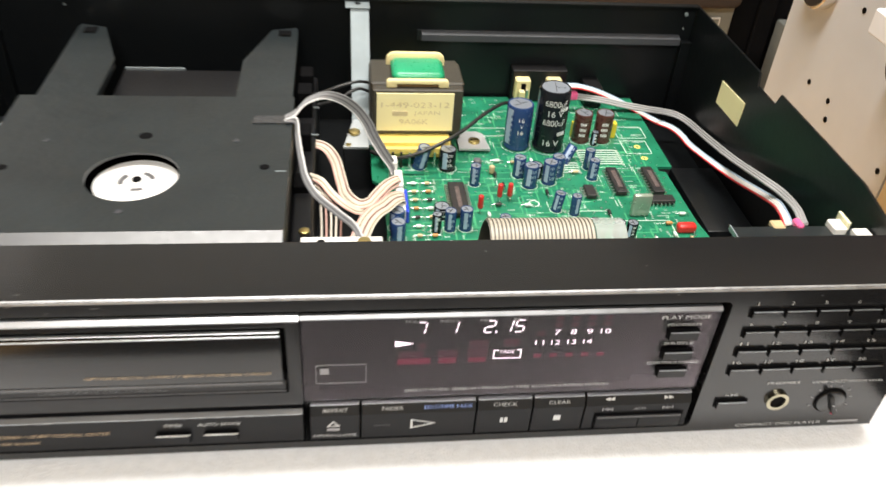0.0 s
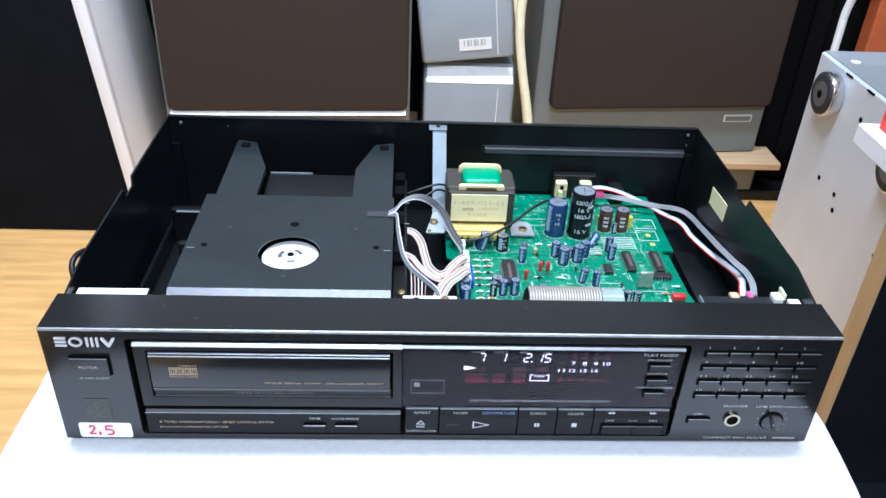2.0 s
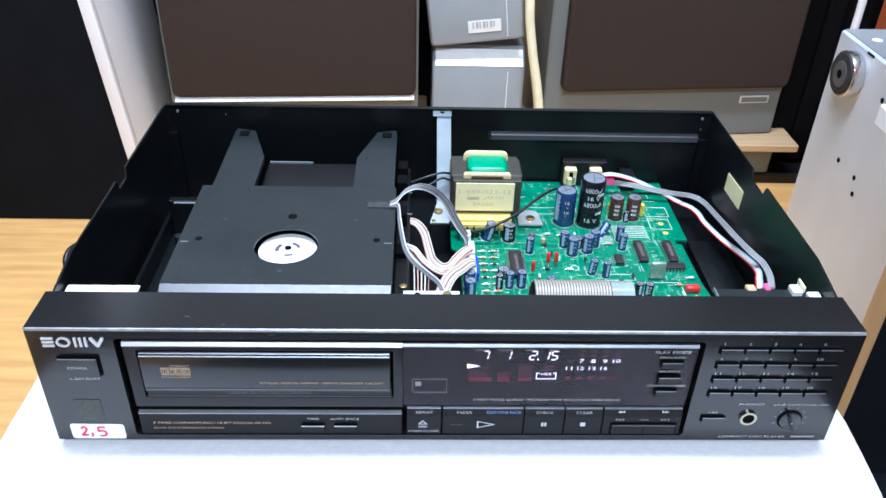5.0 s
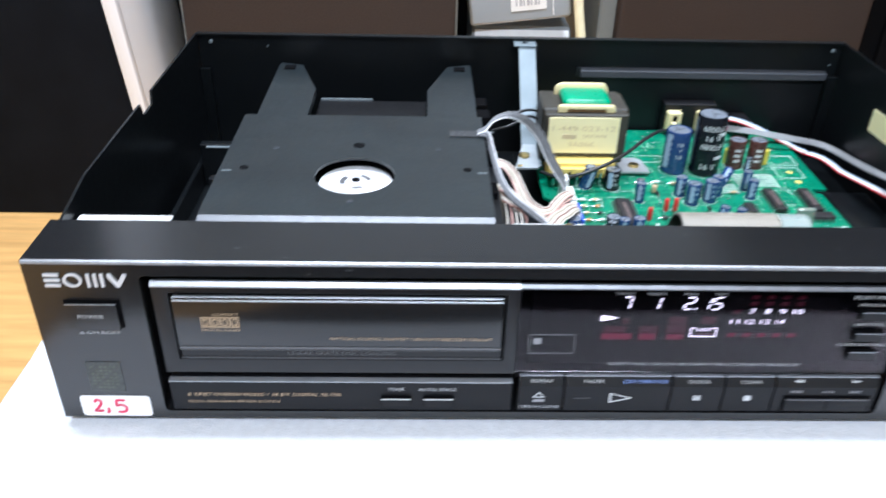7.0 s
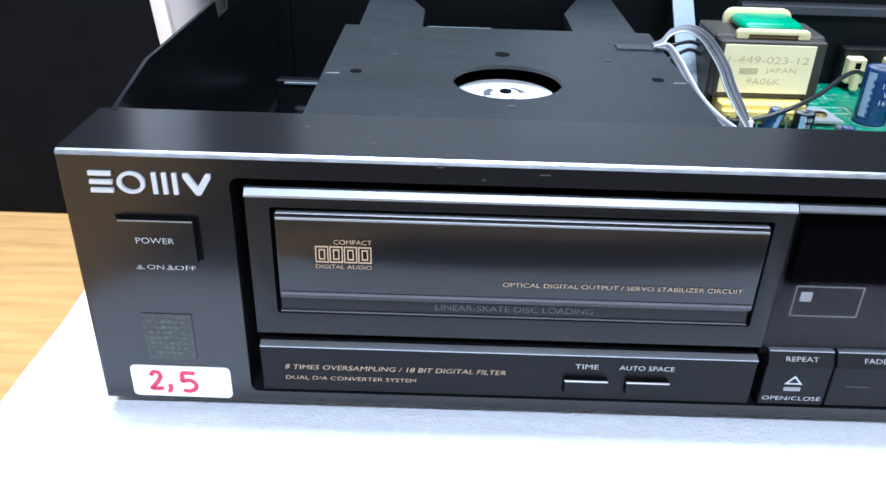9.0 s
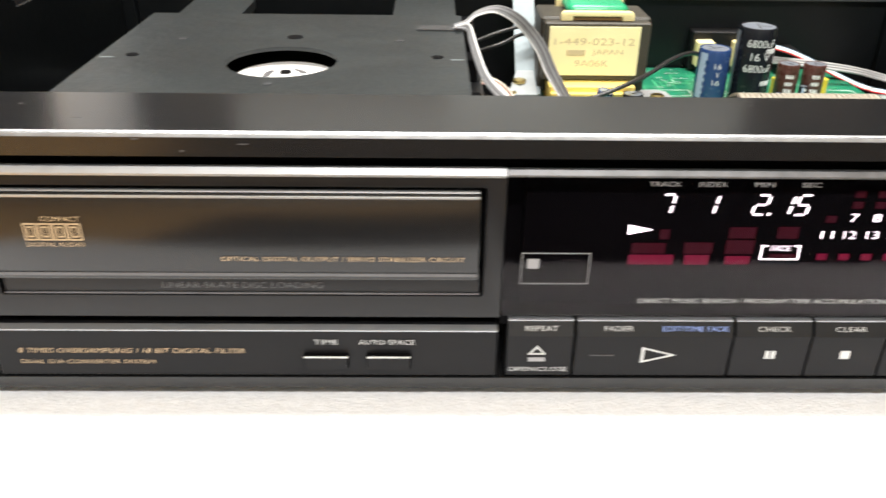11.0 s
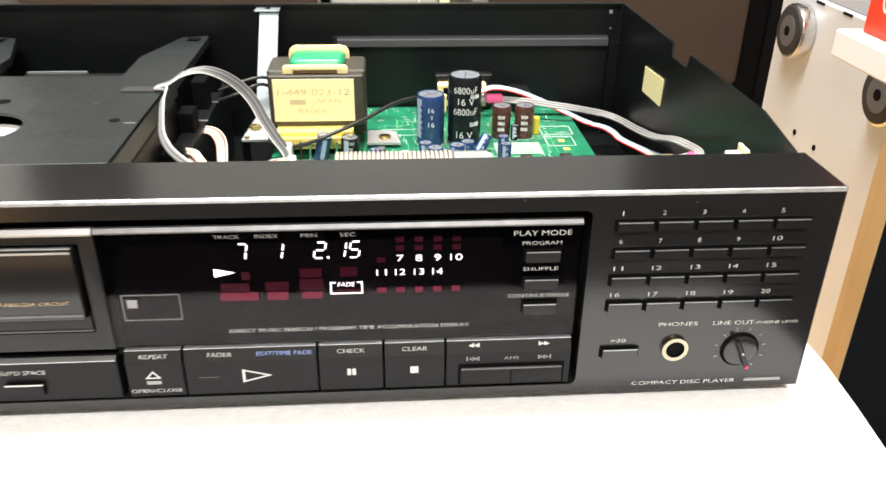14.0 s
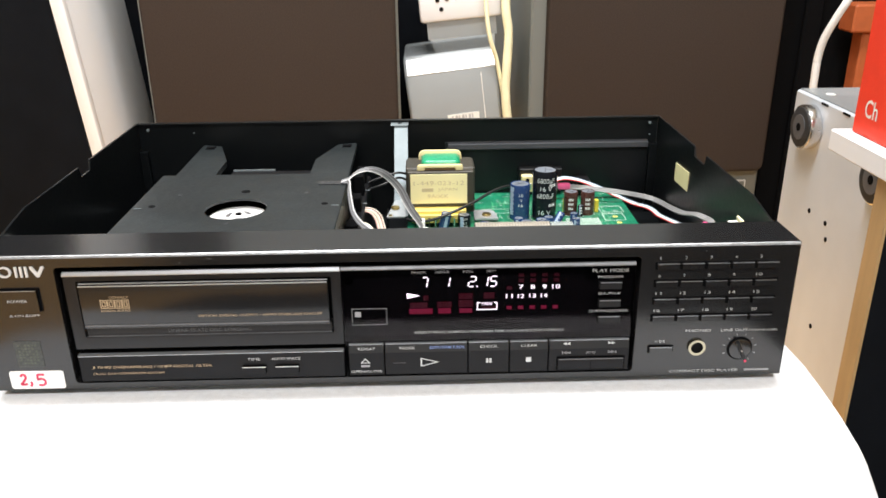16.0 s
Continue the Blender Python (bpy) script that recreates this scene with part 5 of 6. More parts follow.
M["blue_plug"] = mat("blue_connector", (0.02, 0.06, 0.55), 0.35, vary=0.06)
PZ = 0.0320
bm = bmesh.new()
prism(bm, [(0.0115, 0.0600), (0.1765, 0.0600), (0.1765, 0.1050), (0.1745, 0.1200), (0.1735, 0.1680), (0.1700, 0.1690), (0.1700, 0.1735), (0.1790, 0.1735), (0.1790, 0.2590), (0.0060, 0.2590), (0.0060, 0.1600), (0.0115, 0.1550)], "z", PZ - 0.0016, PZ)
board = pp("circuit_board", bm, M["pcb"], None, "green circuit board full of parts")
for x, y in ((0.02, 0.07), (0.17, 0.07), (0.17, 0.25), (0.012, 0.25)):
    pp("board_post", cyl(bmesh.new(), (x, y, 0.0135), 0.003, PZ - 0.0016 - 0.0135, "z", 12), M["plastic"])


def bp(name, bm, material, label="", smooth=35.0):
    return pp(name, bm, M[material], board, label, smooth)


def capacitor(x, y, r, h, sleeve, lean=(0, 0), stripe="blue_pale", base=PZ, words=None):
    """A can with a sleeve, a bare top with a crimp, and a printed stripe."""
    m = Matrix.Translation((x, y, base)) @ Matrix.Rotation(radians(lean[0]), 4, "X") @ Matrix.Rotation(radians(lean[1]), 4, "Y")

    def put(name, b, material, label=""):
        bmesh.ops.transform(b, matrix=m, verts=b.verts)
        return bp(name, b, material, label, 50)
    n = 28
    prof = [(0, 0), (r * 0.93, 0), (r, h * 0.03), (r, h * 0.08), (r * 0.95, h * 0.11), (r, h * 0.14), (r, h * 0.955), (r * 0.95, h), (r * 0.86, h), (r * 0.84, h - 0.0003)]
    b = bmesh.new()
    rows = [[b.verts.new((q * math.cos(2 * math.pi * k / n), q * math.sin(2 * math.pi * k / n), z)) for k in range(n)] for q, z in prof[1:]]
    for a, c in zip(rows, rows[1:]):
        for k in range(n):
            b.faces.new((a[k], a[(k + 1) % n], c[(k + 1) % n], c[k]))
    b.faces.new(rows[0][::-1])
    put("capacitor", b, sleeve, {"blue_sleeve": "dark blue capacitor", "black_sleeve": "black capacitor", "brown_sleeve": "brown capacitor"}[sleeve])
    put("capacitor_top", cyl(bmesh.new(), (0, 0, h - 0.0007), r * 0.85, 0.0005, "z", n), "alu")
    score = BM(-r * 0.62, r * 0.62, -0.00022, 0.00022, h - 0.0003, h - 0.00012)
    box(score, -0.00022, 0.00022, 0.00022, r * 0.62, h - 0.0003, h - 0.00012)
    bmesh.ops.rotate(score, verts=score.verts, cent=(0, 0, 0), matrix=Matrix.Rotation(x * 900, 3, "Z"))
    put("top_score", score, "ic")
    b = bmesh.new()
    q = r * 1.006
    a0 = radians(random.choice((215, 228, 240, 262)) if r < 0.006 else (160 if r > 0.009 else 196))
    ks = [a0 + radians(8 * k) for k in range(5)]
    lo = [b.verts.new((q * math.cos(a), q * math.sin(a), h * 0.15)) for a in ks]
    hi = [b.verts.new((q * math.cos(a), q * math.sin(a), h * 0.95)) for a in ks]
    for k in range(4):
        b.faces.new((lo[k], lo[k + 1], hi[k + 1], hi[k]))
    put("sleeve_stripe", b, stripe)
    bp("silk_ring", ring_flat(x, y, r * 1.12, 0.0003), "silk")
    return put


def ring_flat(x, y, r, w, n=28):
    b = bmesh.new()
    a = [b.verts.new((x + r * math.cos(2 * math.pi * k / n), y + r * math.sin(2 * math.pi * k / n), PZ + 0.00012)) for k in range(n)]
    c = [b.verts.new((x + (r + w) * math.cos(2 * math.pi * k / n), y + (r + w) * math.sin(2 * math.pi * k / n), PZ + 0.00012)) for k in range(n)]
    for k in range(n):
        j = (k + 1) % n
        b.faces.new((a[k], c[k], c[j], a[j]))
    return b


def can_words(put, r, rows, material="sleeve_print"):
    """Words wrapped round the front of a can: rows of text, middle angle, height, letter size."""
    for words, ang, z, size in rows:
        holder = lettering("sleeve_print", words, 0, size * 0.62 * len(words), 0, size, 0, M[material], board)
        me = holder.data
        w = size * 0.62 * len(words)
        b = bmesh.new()
        b.from_mesh(me)
        bmesh.ops.subdivide_edges(b, edges=[e for e in b.edges if abs(e.verts[0].co.x - e.verts[1].co.x) > 0.0015], cuts=2)
        for v in b.verts:
            a = radians(ang) + (v.co.x - w / 2) / r
            v.co = (r * 1.01 * math.cos(a), r * 1.01 * math.sin(a), z + v.co.z)
        bpy.data.objects.remove(holder)
        put("sleeve_print", b, material)


random.seed(11)
big = capacitor(0.1098, 0.1965, 0.0091, 0.0384, "black_sleeve", stripe="alu")
can_words(big, 0.0091, (("6800uF", 268, 0.0300, 0.0036), ("16 V", 270, 0.0238, 0.0036), ("6800uF", 268, 0.0182, 0.0036), ("16 V", 266, 0.0052, 0.0036)))
for z in (0.0272, 0.0118):
    b = bmesh.new()
    for k in range(7):
        a = radians(286 + 5 * k)
        box(b, 0.00918 * math.cos(a) - 0.0002, 0.00918 * math.cos(a) + 0.0002, 0.00918 * math.sin(a) - 0.0001, 0.00918 * math.sin(a) + 0.0001, z, z + 0.0022)
    big("sleeve_mark", b, "sleeve_print")
# scored vent on the big can's top
b = bmesh.new()
for a in (90, 210, 330):
    q = BM(0.0006, 0.0062, -0.0004, 0.0004, 0.0379, 0.0381)
    bmesh.ops.rotate(q, verts=q.verts, cent=(0, 0, 0), matrix=Matrix.Rotation(radians(a), 3, "Z"))
    me = bpy.data.meshes.new("vent")
    q.to_mesh(me)
    b.from_mesh(me)
    bpy.data.meshes.remove(me)
big("top_vent", b, "black_sleeve")
blue = capacitor(0.0913, 0.1975, 0.0076, 0.0275, "blue_sleeve")
can_words(blue, 0.0076, (("16", 270, 0.0190, 0.0026), ("16", 270, 0.0110, 0.0026), ("V", 272, 0.0150, 0.0026)))
for z in (0.0045, 0.0075, 0.0105, 0.0140, 0.0172, 0.0208):
    b = bmesh.new()
    for k in range(4):
        a = radians(224 + 4 * k)
        box(b, 0.00766 * math.cos(a) - 0.0002, 0.00766 * math.cos(a) + 0.0002, 0.00766 * math.sin(a) - 0.0001, 0.00766 * math.sin(a) + 0.0001, z, z + 0.0020)
    blue("sleeve_mark", b, "blue_sleeve")
for x in (0.1315, 0.1445):
    c = capacitor(x, 0.2040, 0.0053, 0.0185, "brown_sleeve", stripe="brown_sleeve")
    for z in (0.005, 0.0085, 0.012):
        b = bmesh.new()
        for k in range(6):
            a = radians(245 + 7 * k)
            box(b, 0.00536 * math.cos(a) - 0.0002, 0.00536 * math.cos(a) + 0.0002, 0.00536 * math.sin(a) - 0.0001, 0.00536 * math.sin(a) + 0.0001, z, z + 0.0018)
        c("sleeve_mark", b, "sleeve_print")
CANS = ((0.0320, 0.1735, 0.0040, 0.0130, "blue_sleeve", (8, 12)), (0.0478, 0.1725, 0.0050, 0.0115, "black_sleeve", (0, 0)), (0.0610, 0.1560, 0.0030, 0.0110, "blue_sleeve", (0, 0)),
        (0.0912, 0.1545, 0.0042, 0.0120, "blue_sleeve", (0, 0)), (0.1025, 0.1580, 0.0042, 0.0120, "blue_sleeve", (0, 0)), (0.0868, 0.1645, 0.0036, 0.0110, "blue_sleeve", (0, 0)),
        (0.1088, 0.1655, 0.0038, 0.0110, "blue_sleeve", (0, 0)), (0.1155, 0.1780, 0.0032, 0.0105, "blue_sleeve", (-25, 30)), (0.1285, 0.1725, 0.0030, 0.0110, "blue_sleeve", (0, 0)))
SMALL_CANS = ((0.1282, 0.1615, 0.0031, 0.0110, "blue_sleeve", (0, 0)), (0.0400, 0.1265, 0.0043, 0.0060, "black_sleeve", (0, 0)), (0.0430, 0.1150, 0.0031, 0.0105, "blue_sleeve", (0, 0)),
        (0.0510, 0.1155, 0.0034, 0.0110, "blue_sleeve", (0, 0)), (0.0360, 0.1130, 0.0026, 0.0100, "black_sleeve", (0, 0)), (0.1010, 0.1310, 0.0030, 0.0100, "blue_sleeve", (0, 6)),
        (0.1100, 0.1275, 0.0028, 0.0105, "blue_sleeve", (0, 0)), (0.0165, 0.1165, 0.0040, 0.0100, "blue_sleeve", (0, 0)), (0.0165, 0.1070, 0.0040, 0.0100, "blue_sleeve", (0, 0)),
        (0.0960, 0.1640, 0.0042, 0.0070, "black_sleeve", (0, 0)), (0.1385, 0.1985, 0.0022, 0.0080, "black_sleeve", (0, 0)), (0.0700, 0.1120, 0.0030, 0.0090, "blue_sleeve", (0, 0)),
        (0.1280, 0.1080, 0.0030, 0.0080, "black_sleeve", (0, 0)), (0.1345, 0.1075, 0.0030, 0.0080, "black_sleeve", (0, 0)))
for x, y, r, h, s, ln in CANS + SMALL_CANS:
    can = capacitor(x, y, r * 0.94, h * 1.1, s, ln)
    marks = bmesh.new()
    for row in range(3):
        for k in range(random.randint(2, 4)):
            a = radians(262 + 11 * k)
            q, z0 = r * 0.945, h * (0.3 + 0.26 * row)
            box(marks, q * math.cos(a) - 0.00012, q * math.cos(a) + 0.00012, q * math.sin(a) - 0.00008, q * math.sin(a) + 0.00008, z0, z0 + h * 0.15)
    tagged(can("sleeve_mark", marks, "sleeve_print" if s == "black_sleeve" else "blue_pale"), kind="stuff")


def chip(x0, x1, y0, y1, h, along, n, name="chip"):
    """A chip body with a row of bent legs on its two long sides."""
    c = bp(name, BM(x0, x1, y0, y1, PZ + 0.0008, PZ + h, bevel=0.0004), "ic", "black chip with bright legs")
    for k in range(n):
        t = (k + 0.5) / n
        for s in (0, 1):
            b = bmesh.new()
            if along == "y":
                y, x = y0 + t * (y1 - y0), (x0, x1)[s]
                d = (-1, 1)[s]
                box(b, min(x, x + d * 0.0010), max(x, x + d * 0.0010), y - 0.00045, y + 0.00045, PZ + h * 0.5, PZ + h * 0.5 + 0.0003)
                box(b, min(x + d * 0.0010, x + d * 0.0018), max(x + d * 0.0010, x + d * 0.0018), y - 0.0005, y + 0.0005, PZ, PZ + h * 0.5 + 0.0003)
            else:
                x, y = x0 + t * (x1 - x0), (y0, y1)[s]
                d = (-1, 1)[s]
                box(b, x - 0.0003, x + 0.0003, min(y, y + d * 0.0010), max(y, y + d * 0.0010), PZ + h * 0.5, PZ + h * 0.5 + 0.0003)
                box(b, x - 0.0004, x + 0.0004, min(y + d * 0.0010, y + d * 0.0013), max(y + d * 0.0010, y + d * 0.0013), PZ, PZ + h * 0.5 + 0.0003)
            bp("chip_leg", b, "tin")
    return c


chip(0.0458, 0.0545, 0.1240, 0.1530, 0.0038, "y", 14)
chip(0.1372, 0.1432, 0.1430, 0.1680, 0.0036, "y", 9)
chip(0.1582, 0.1642, 0.1430, 0.1685, 0.0036, "y", 9)
chip(0.1490, 0.1672, 0.1340, 0.1400, 0.0036, "x", 8)
chip(0.1200, 0.1255, 0.1400, 0.1505, 0.0034, "y", 4)
for x0, x1, y0, y1 in ((0.1390, 0.1415, 0.147, 0.164), (0.1600, 0.1625, 0.147, 0.164), (0.0490, 0.0512, 0.129, 0.148)):
    bp("chip_print", BM(x0, x1, y0, y1, PZ + 0.00365, PZ + 0.0039), "ic_print")
xt = bp("crystal_can", BM(0.1393, 0.1497, 0.1240, 0.1272, PZ, PZ + 0.0135, bevel=0.0013, seg=3), "crystal", "tall pale green crystal can")
for x, y in ((0.0602, 0.1290), (0.0720, 0.1395), (0.0775, 0.1400)):
    bm = cyl(bmesh.new(), (x, y, PZ + 0.003), 0.0015, 0.0080, "z", 14, r2=0.0013, bevel=0.0007)
    bp("film_capacitor", bm, "red_dip", "red dipped capacitor", 60)
    bp("part_lead", cyl(bmesh.new(), (x, y, PZ), 0.0003, 0.0032, "z", 6), "tin")
bp("film_capacitor", BM(0.1600, 0.1700, 0.1085, 0.1135, PZ, PZ + 0.0050, bevel=0.0015, seg=2), "red_dip", "red box capacitor", 60)
for x in (0.1265, 0.1510):
    bp("film_part", BM(x, x + 0.003, 0.2060, 0.2100, PZ, PZ + 0.0100, bevel=0.0004), "yellow_part", "yellow film part")
bp("ceramic_part", cyl(bmesh.new(), (0.0640, 0.1690, PZ + 0.001), 0.0024, 0.0070, "z", 14, bevel=0.0008), "plastic_grey", "", 60)
bp("ceramic_part", cyl(bmesh.new(), (0.0720, 0.1660, PZ + 0.001), 0.0016, 0.0045, "z", 14, bevel=0.0006), "tan", "", 60)

# small axial parts, silkscreen and copper
random.seed(23)
taken = [(0.1100, 0.1935, 0.013), (0.0905, 0.1965, 0.012), (0.1380, 0.2040, 0.015), (0.030, 0.205, 0.034), (0.066, 0.198, 0.012), (0.0505, 0.144, 0.017), (0.140, 0.161, 0.013), (0.163, 0.161, 0.013), (0.1555, 0.138, 0.014),
         (0.125, 0.150, 0.008), (0.148, 0.1255, 0.008)] + [(c[0], c[1], c[2] + 0.0025) for c in CANS + SMALL_CANS]


def free(x, y, r):
    return all((x - a) ** 2 + (y - b) ** 2 > (r + q) ** 2 for a, b, q in taken)


def axial(x, y, L, turn, material):
    b = bmesh.new()
    cyl(b, (-L / 2, 0, 0.0016), 0.0009, L, "x", 10, bevel=0.0004)
    m = Matrix.Translation((x, y, PZ)) @ Matrix.Rotation(turn, 4, "Z")
    bmesh.ops.transform(b, matrix=m, verts=b.verts)
    bp("resistor", b, material, "", 60)
    b = tube(bmesh.new(), [(-L / 2 - 0.0022, 0, 0.0), (-L / 2 - 0.0018, 0, 0.0014), (0, 0, 0.0016), (L / 2 + 0.0018, 0, 0.0014), (L / 2 + 0.0022, 0, 0.0)], 0.00023, 6, 4)
    bmesh.ops.transform(b, matrix=m, verts=b.verts)
    bp("part_lead", b, "tin")


for k in range(7):
    for c in range(2):
        axial(0.0275 + 0.0075 * c, 0.1080 + 0.0078 * k, 0.0028, 0.0, ("tan", "ceramic", "silk", "tan", "ic")[(k * 2 + c) % 5])
        taken.append((0.0275 + 0.0075 * c, 0.1080 + 0.0078 * k, 0.0030))
count = 0
for k in range(1500):
    x, y = random.uniform(0.058, 0.170), random.uniform(0.100, 0.180)
    if x > 0.128 and 0.168 < y:
        continue
    if free(x, y, 0.0040) and count < 26:
        axial(x, y, 0.0034, random.choice((0, math.pi / 2)), random.choice(("tan", "ic", "ceramic", "silk", "ic")))
        taken.append((x, y, 0.0045))
        count += 1
for k in range(7):
    y = 0.1755 + 0.0025 * k
    bp("wire_link", tube(bmesh.new(), [(0.1270, y, PZ), (0.1275, y, PZ + 0.0008), (0.1495, y, PZ + 0.0008), (0.1500, y, PZ)], 0.00032, 6, 4), "silk")
for k in range(5):
    y = 0.1665 + 0.0025 * k
    bp("wire_link", tube(bmesh.new(), [(0.1100 + 0.001 * k, y, PZ), (0.1105 + 0.001 * k, y, PZ + 0.0008), (0.1225, y, PZ + 0.0008), (0.1230, y, PZ)], 0.00028, 6, 4), "silk")
silk = bmesh.new()


def silk_bar(x, y, dx, dy):
    z = PZ + 0.00008
    silk.faces.new([silk.verts.new(p) for p in ((x, y, z), (x + dx, y, z), (x + dx, y + dy, z), (x, y + dy, z))])


for k in range(480):
    x, y = random.uniform(0.014, 0.166), random.uniform(0.066, 0.255)
    up = random.random() < 0.35
    n, h = random.randint(2, 5), random.uniform(0.0009, 0.0014)
    if k % 4 == 0:
        L = random.uniform(0.003, 0.010)
        silk_bar(x, y, *((0.0003, L) if up else (L, 0.0003)))
        continue
    for q in range(n):
        s0 = 0.0010 * q
        dx, dy = (x, y + s0) if up else (x + s0, y)
        silk_bar(dx, dy, *((h, 0.00028) if up else (0.00028, h)))
        if q % 2:
            silk_bar(dx, dy + (0 if up else h * 0.5), *((0.00028, 0.0006) if up else (0.0006, 0.00028)))
tagged(bp("silkscreen", silk, "silk", "", 0), kind="stuff")
copper = bmesh.new()
for k in range(190):
    x, y = random.uniform(0.012, 0.165), random.uniform(0.064, 0.250)
    for s in range(3):
        L = random.uniform(0.004, 0.018)
        dx, dy = (L, 0.0006) if (k + s) % 2 else (0.0006, L)
        z = PZ + 0.00003 + 0.000002 * (k % 7)
        x1, y1 = min(x + dx, 0.1690), min(y + dy, 0.2570)
        copper.faces.new([copper.verts.new(p) for p in ((x, y, z), (x1, y, z), (x1, y1, z), (x, y1, z))])
        x, y = (x1, y) if (k + s) % 2 else (x, y1)
        if x > 0.166 or y > 0.254:
            break
tagged(bp("copper_layer", copper, "trace", "", 0), kind="stuff")
dots = bmesh.new()
for k in range(420):
    x, y, r = random.uniform(0.014, 0.172), random.uniform(0.064, 0.256), random.uniform(0.0003, 0.0007)
    dots.faces.new([dots.verts.new((x + r * math.cos(a), y + r * math.sin(a), PZ + 0.00011)) for a in (math.pi * q / 4 for q in range(8))])
tagged(bp("solder_layer", dots, "tin", "", 0), kind="stuff")
for x0, x1, y0, y1 in ((0.1090, 0.1300, 0.1230, 0.1300), (0.1310, 0.1600, 0.1020, 0.1210), (0.1560, 0.1720, 0.1880, 0.2030), (0.1560, 0.1740, 0.2060, 0.2200), (0.0640, 0.0880, 0.2080, 0.2180)):
    b = bmesh.new()
    for q in ((x0, x1, y0, y0 + 0.0004), (x0, x1, y1 - 0.0004, y1), (x0, x0 + 0.0004, y0, y1), (x1 - 0.0004, x1, y0, y1)):
        box(b, q[0], q[1], q[2], q[3], PZ, PZ + 0.0001)
    bp("silk_box", b, "silk")
for x, y in ((0.165, 0.196), (0.1655, 0.183)):
    bp("board_hole", ring_flat(x, y, 0.0008, 0.0012, 16), "yellow_bobbin")
bp("silk_ring", ring_flat(0.0905, 0.1370, 0.0024, 0.0006), "silk")

# sockets at the back
rs = pp("socket_block", BM(0.0970, 0.1322, 0.2520, BK - 0.0014, 0.0330, 0.0540, bevel=0.0006), M["plastic"], None, "black block of output sockets")
for x in (0.0985, 0.1185):
    pp("socket_tag", BM(x, x + 0.0095, 0.2460, 0.2525, 0.0360, 0.0500, bevel=0.0008), M["cream_bobbin"], rs, "cream socket body")
    pp("socket_slot", BM(x + 0.0034, x + 0.0062, 0.2452, 0.2459, 0.0405, 0.0478), M["gap"], rs)
    pp("socket_pin", BM(x + 0.0066, x + 0.0082, 0.2448, 0.2459, 0.0385, 0.0440, bevel=0.0003), M["tin"], rs)
    pp("socket_tongue", BM(x + 0.0015, x + 0.0050, 0.2400, 0.2440, 0.0340, 0.0450, bevel=0.0005), M["cream_bobbin"], rs)
pp("optical_socket", BM(0.1440, 0.1550, 0.2440, BK - 0.0014, 0.0330, 0.0455, bevel=0.0006), M["plastic"], None, "dark optical output socket")


# ---- ribbons and wires ----
M["ribbon_grey"] = mat("grey_ribbon", (0.25, 0.253, 0.26), 0.42, vary=0.04)
M["lead_grey"] = mat("pale_grey_lead", (0.34, 0.34, 0.34), 0.42, vary=0.04)
# lit edge of the grey ribbons, painted as one near-white core
M["ribbon_lit"] = mat("ribbon_edge_highlight", (0.74, 0.74, 0.74), 0.42, vary=0.04)
M["ribbon_dark"] = mat("dark_grey_ribbon", (0.10, 0.101, 0.108), 0.4, vary=0.05)
M["wire_white"] = mat("white_wire", (0.74, 0.68, 0.58), 0.4, vary=0.04)
M["lead_white"] = mat("white_lead_core", (0.80, 0.79, 0.76), 0.4, vary=0.03)
M["wire_brown"] = mat("brown_wire", (0.26, 0.13, 0.10), 0.4, vary=0.05)
M["wire_tan"] = mat("tan_wire", (0.42, 0.36, 0.26), 0.4, vary=0.05)
M["wire_pink"] = mat("pink_wire", (0.66, 0.40, 0.34), 0.4, vary=0.05)
M["wire_red"] = mat("red_wire", (0.60, 0.03, 0.04), 0.35, vary=0.05)
M["lead_pale_blue"] = mat("pale_blue_wire", (0.36, 0.48, 0.62), 0.35, vary=0.05)
M["wire_black"] = mat("black_wire", (0.02, 0.02, 0.02), 0.35, vary=0.05)
M["pink_plug"] = mat("pink_plug", (0.85, 0.12, 0.30), 0.35, vary=0.04)


def ribbon(name, pts, sides, n, pitch, mats, label, r=None):
    """A flat cable of n cores; sides gives the flat's sideways direction at each point."""
    line = smooth_path(pts, 9)
    wide = smooth_path(sides, 9)
    r = r or pitch * 0.53
    holder = None
    for k in range(n):
        off = (k - (n - 1) / 2) * pitch
        b = bmesh.new()
        tube(b, [p + s.normalized() * off for p, s in zip(line, wide)], r, 7, 1)
        if holder is None:
            holder = pp(name, b, M[mats[k % len(mats)]], None, label, 60)
        else:
            pp("core", b, M[mats[k % len(mats)]], holder, "", 60)
    return holder


# loop from the lid's tape over to the board, and the tail that drops behind the front
ribbon("grey_ribbon", [(-0.0365, 0.1345, 0.0834), (-0.0318, 0.1390, 0.0838), (-0.0265, 0.1470, 0.0858), (-0.0184, 0.1525, 0.0862), (-0.0101, 0.1570, 0.0820), (-0.0030, 0.1605, 0.0750), (0.0025, 0.1605, 0.0675), (0.0064, 0.1590, 0.0595), (0.0109, 0.1570, 0.0520), (0.0160, 0.1560, 0.0440), (0.0170, 0.1555, 0.0400)],
       [(0, 1, 0), (0.1, 1, 0.1), (0.25, 0.9, 0.25), (0.45, 0.8, 0.35), (0.7, 0.6, 0.4), (0.85, 0.4, 0.35), (0.92, 0.25, 0.3), (0.92, 0.2, 0.3), (0.9, 0.3, 0.2), (0.7, 0.7, 0.1), (0.5, 0.9, 0)], 8, 0.00070, ("ribbon_lit", "ribbon_grey", "ribbon_grey", "ribbon_dark", "ribbon_grey", "ribbon_grey", "ribbon_dark", "ribbon_grey"), "grey ribbon cable looping up over the gap")
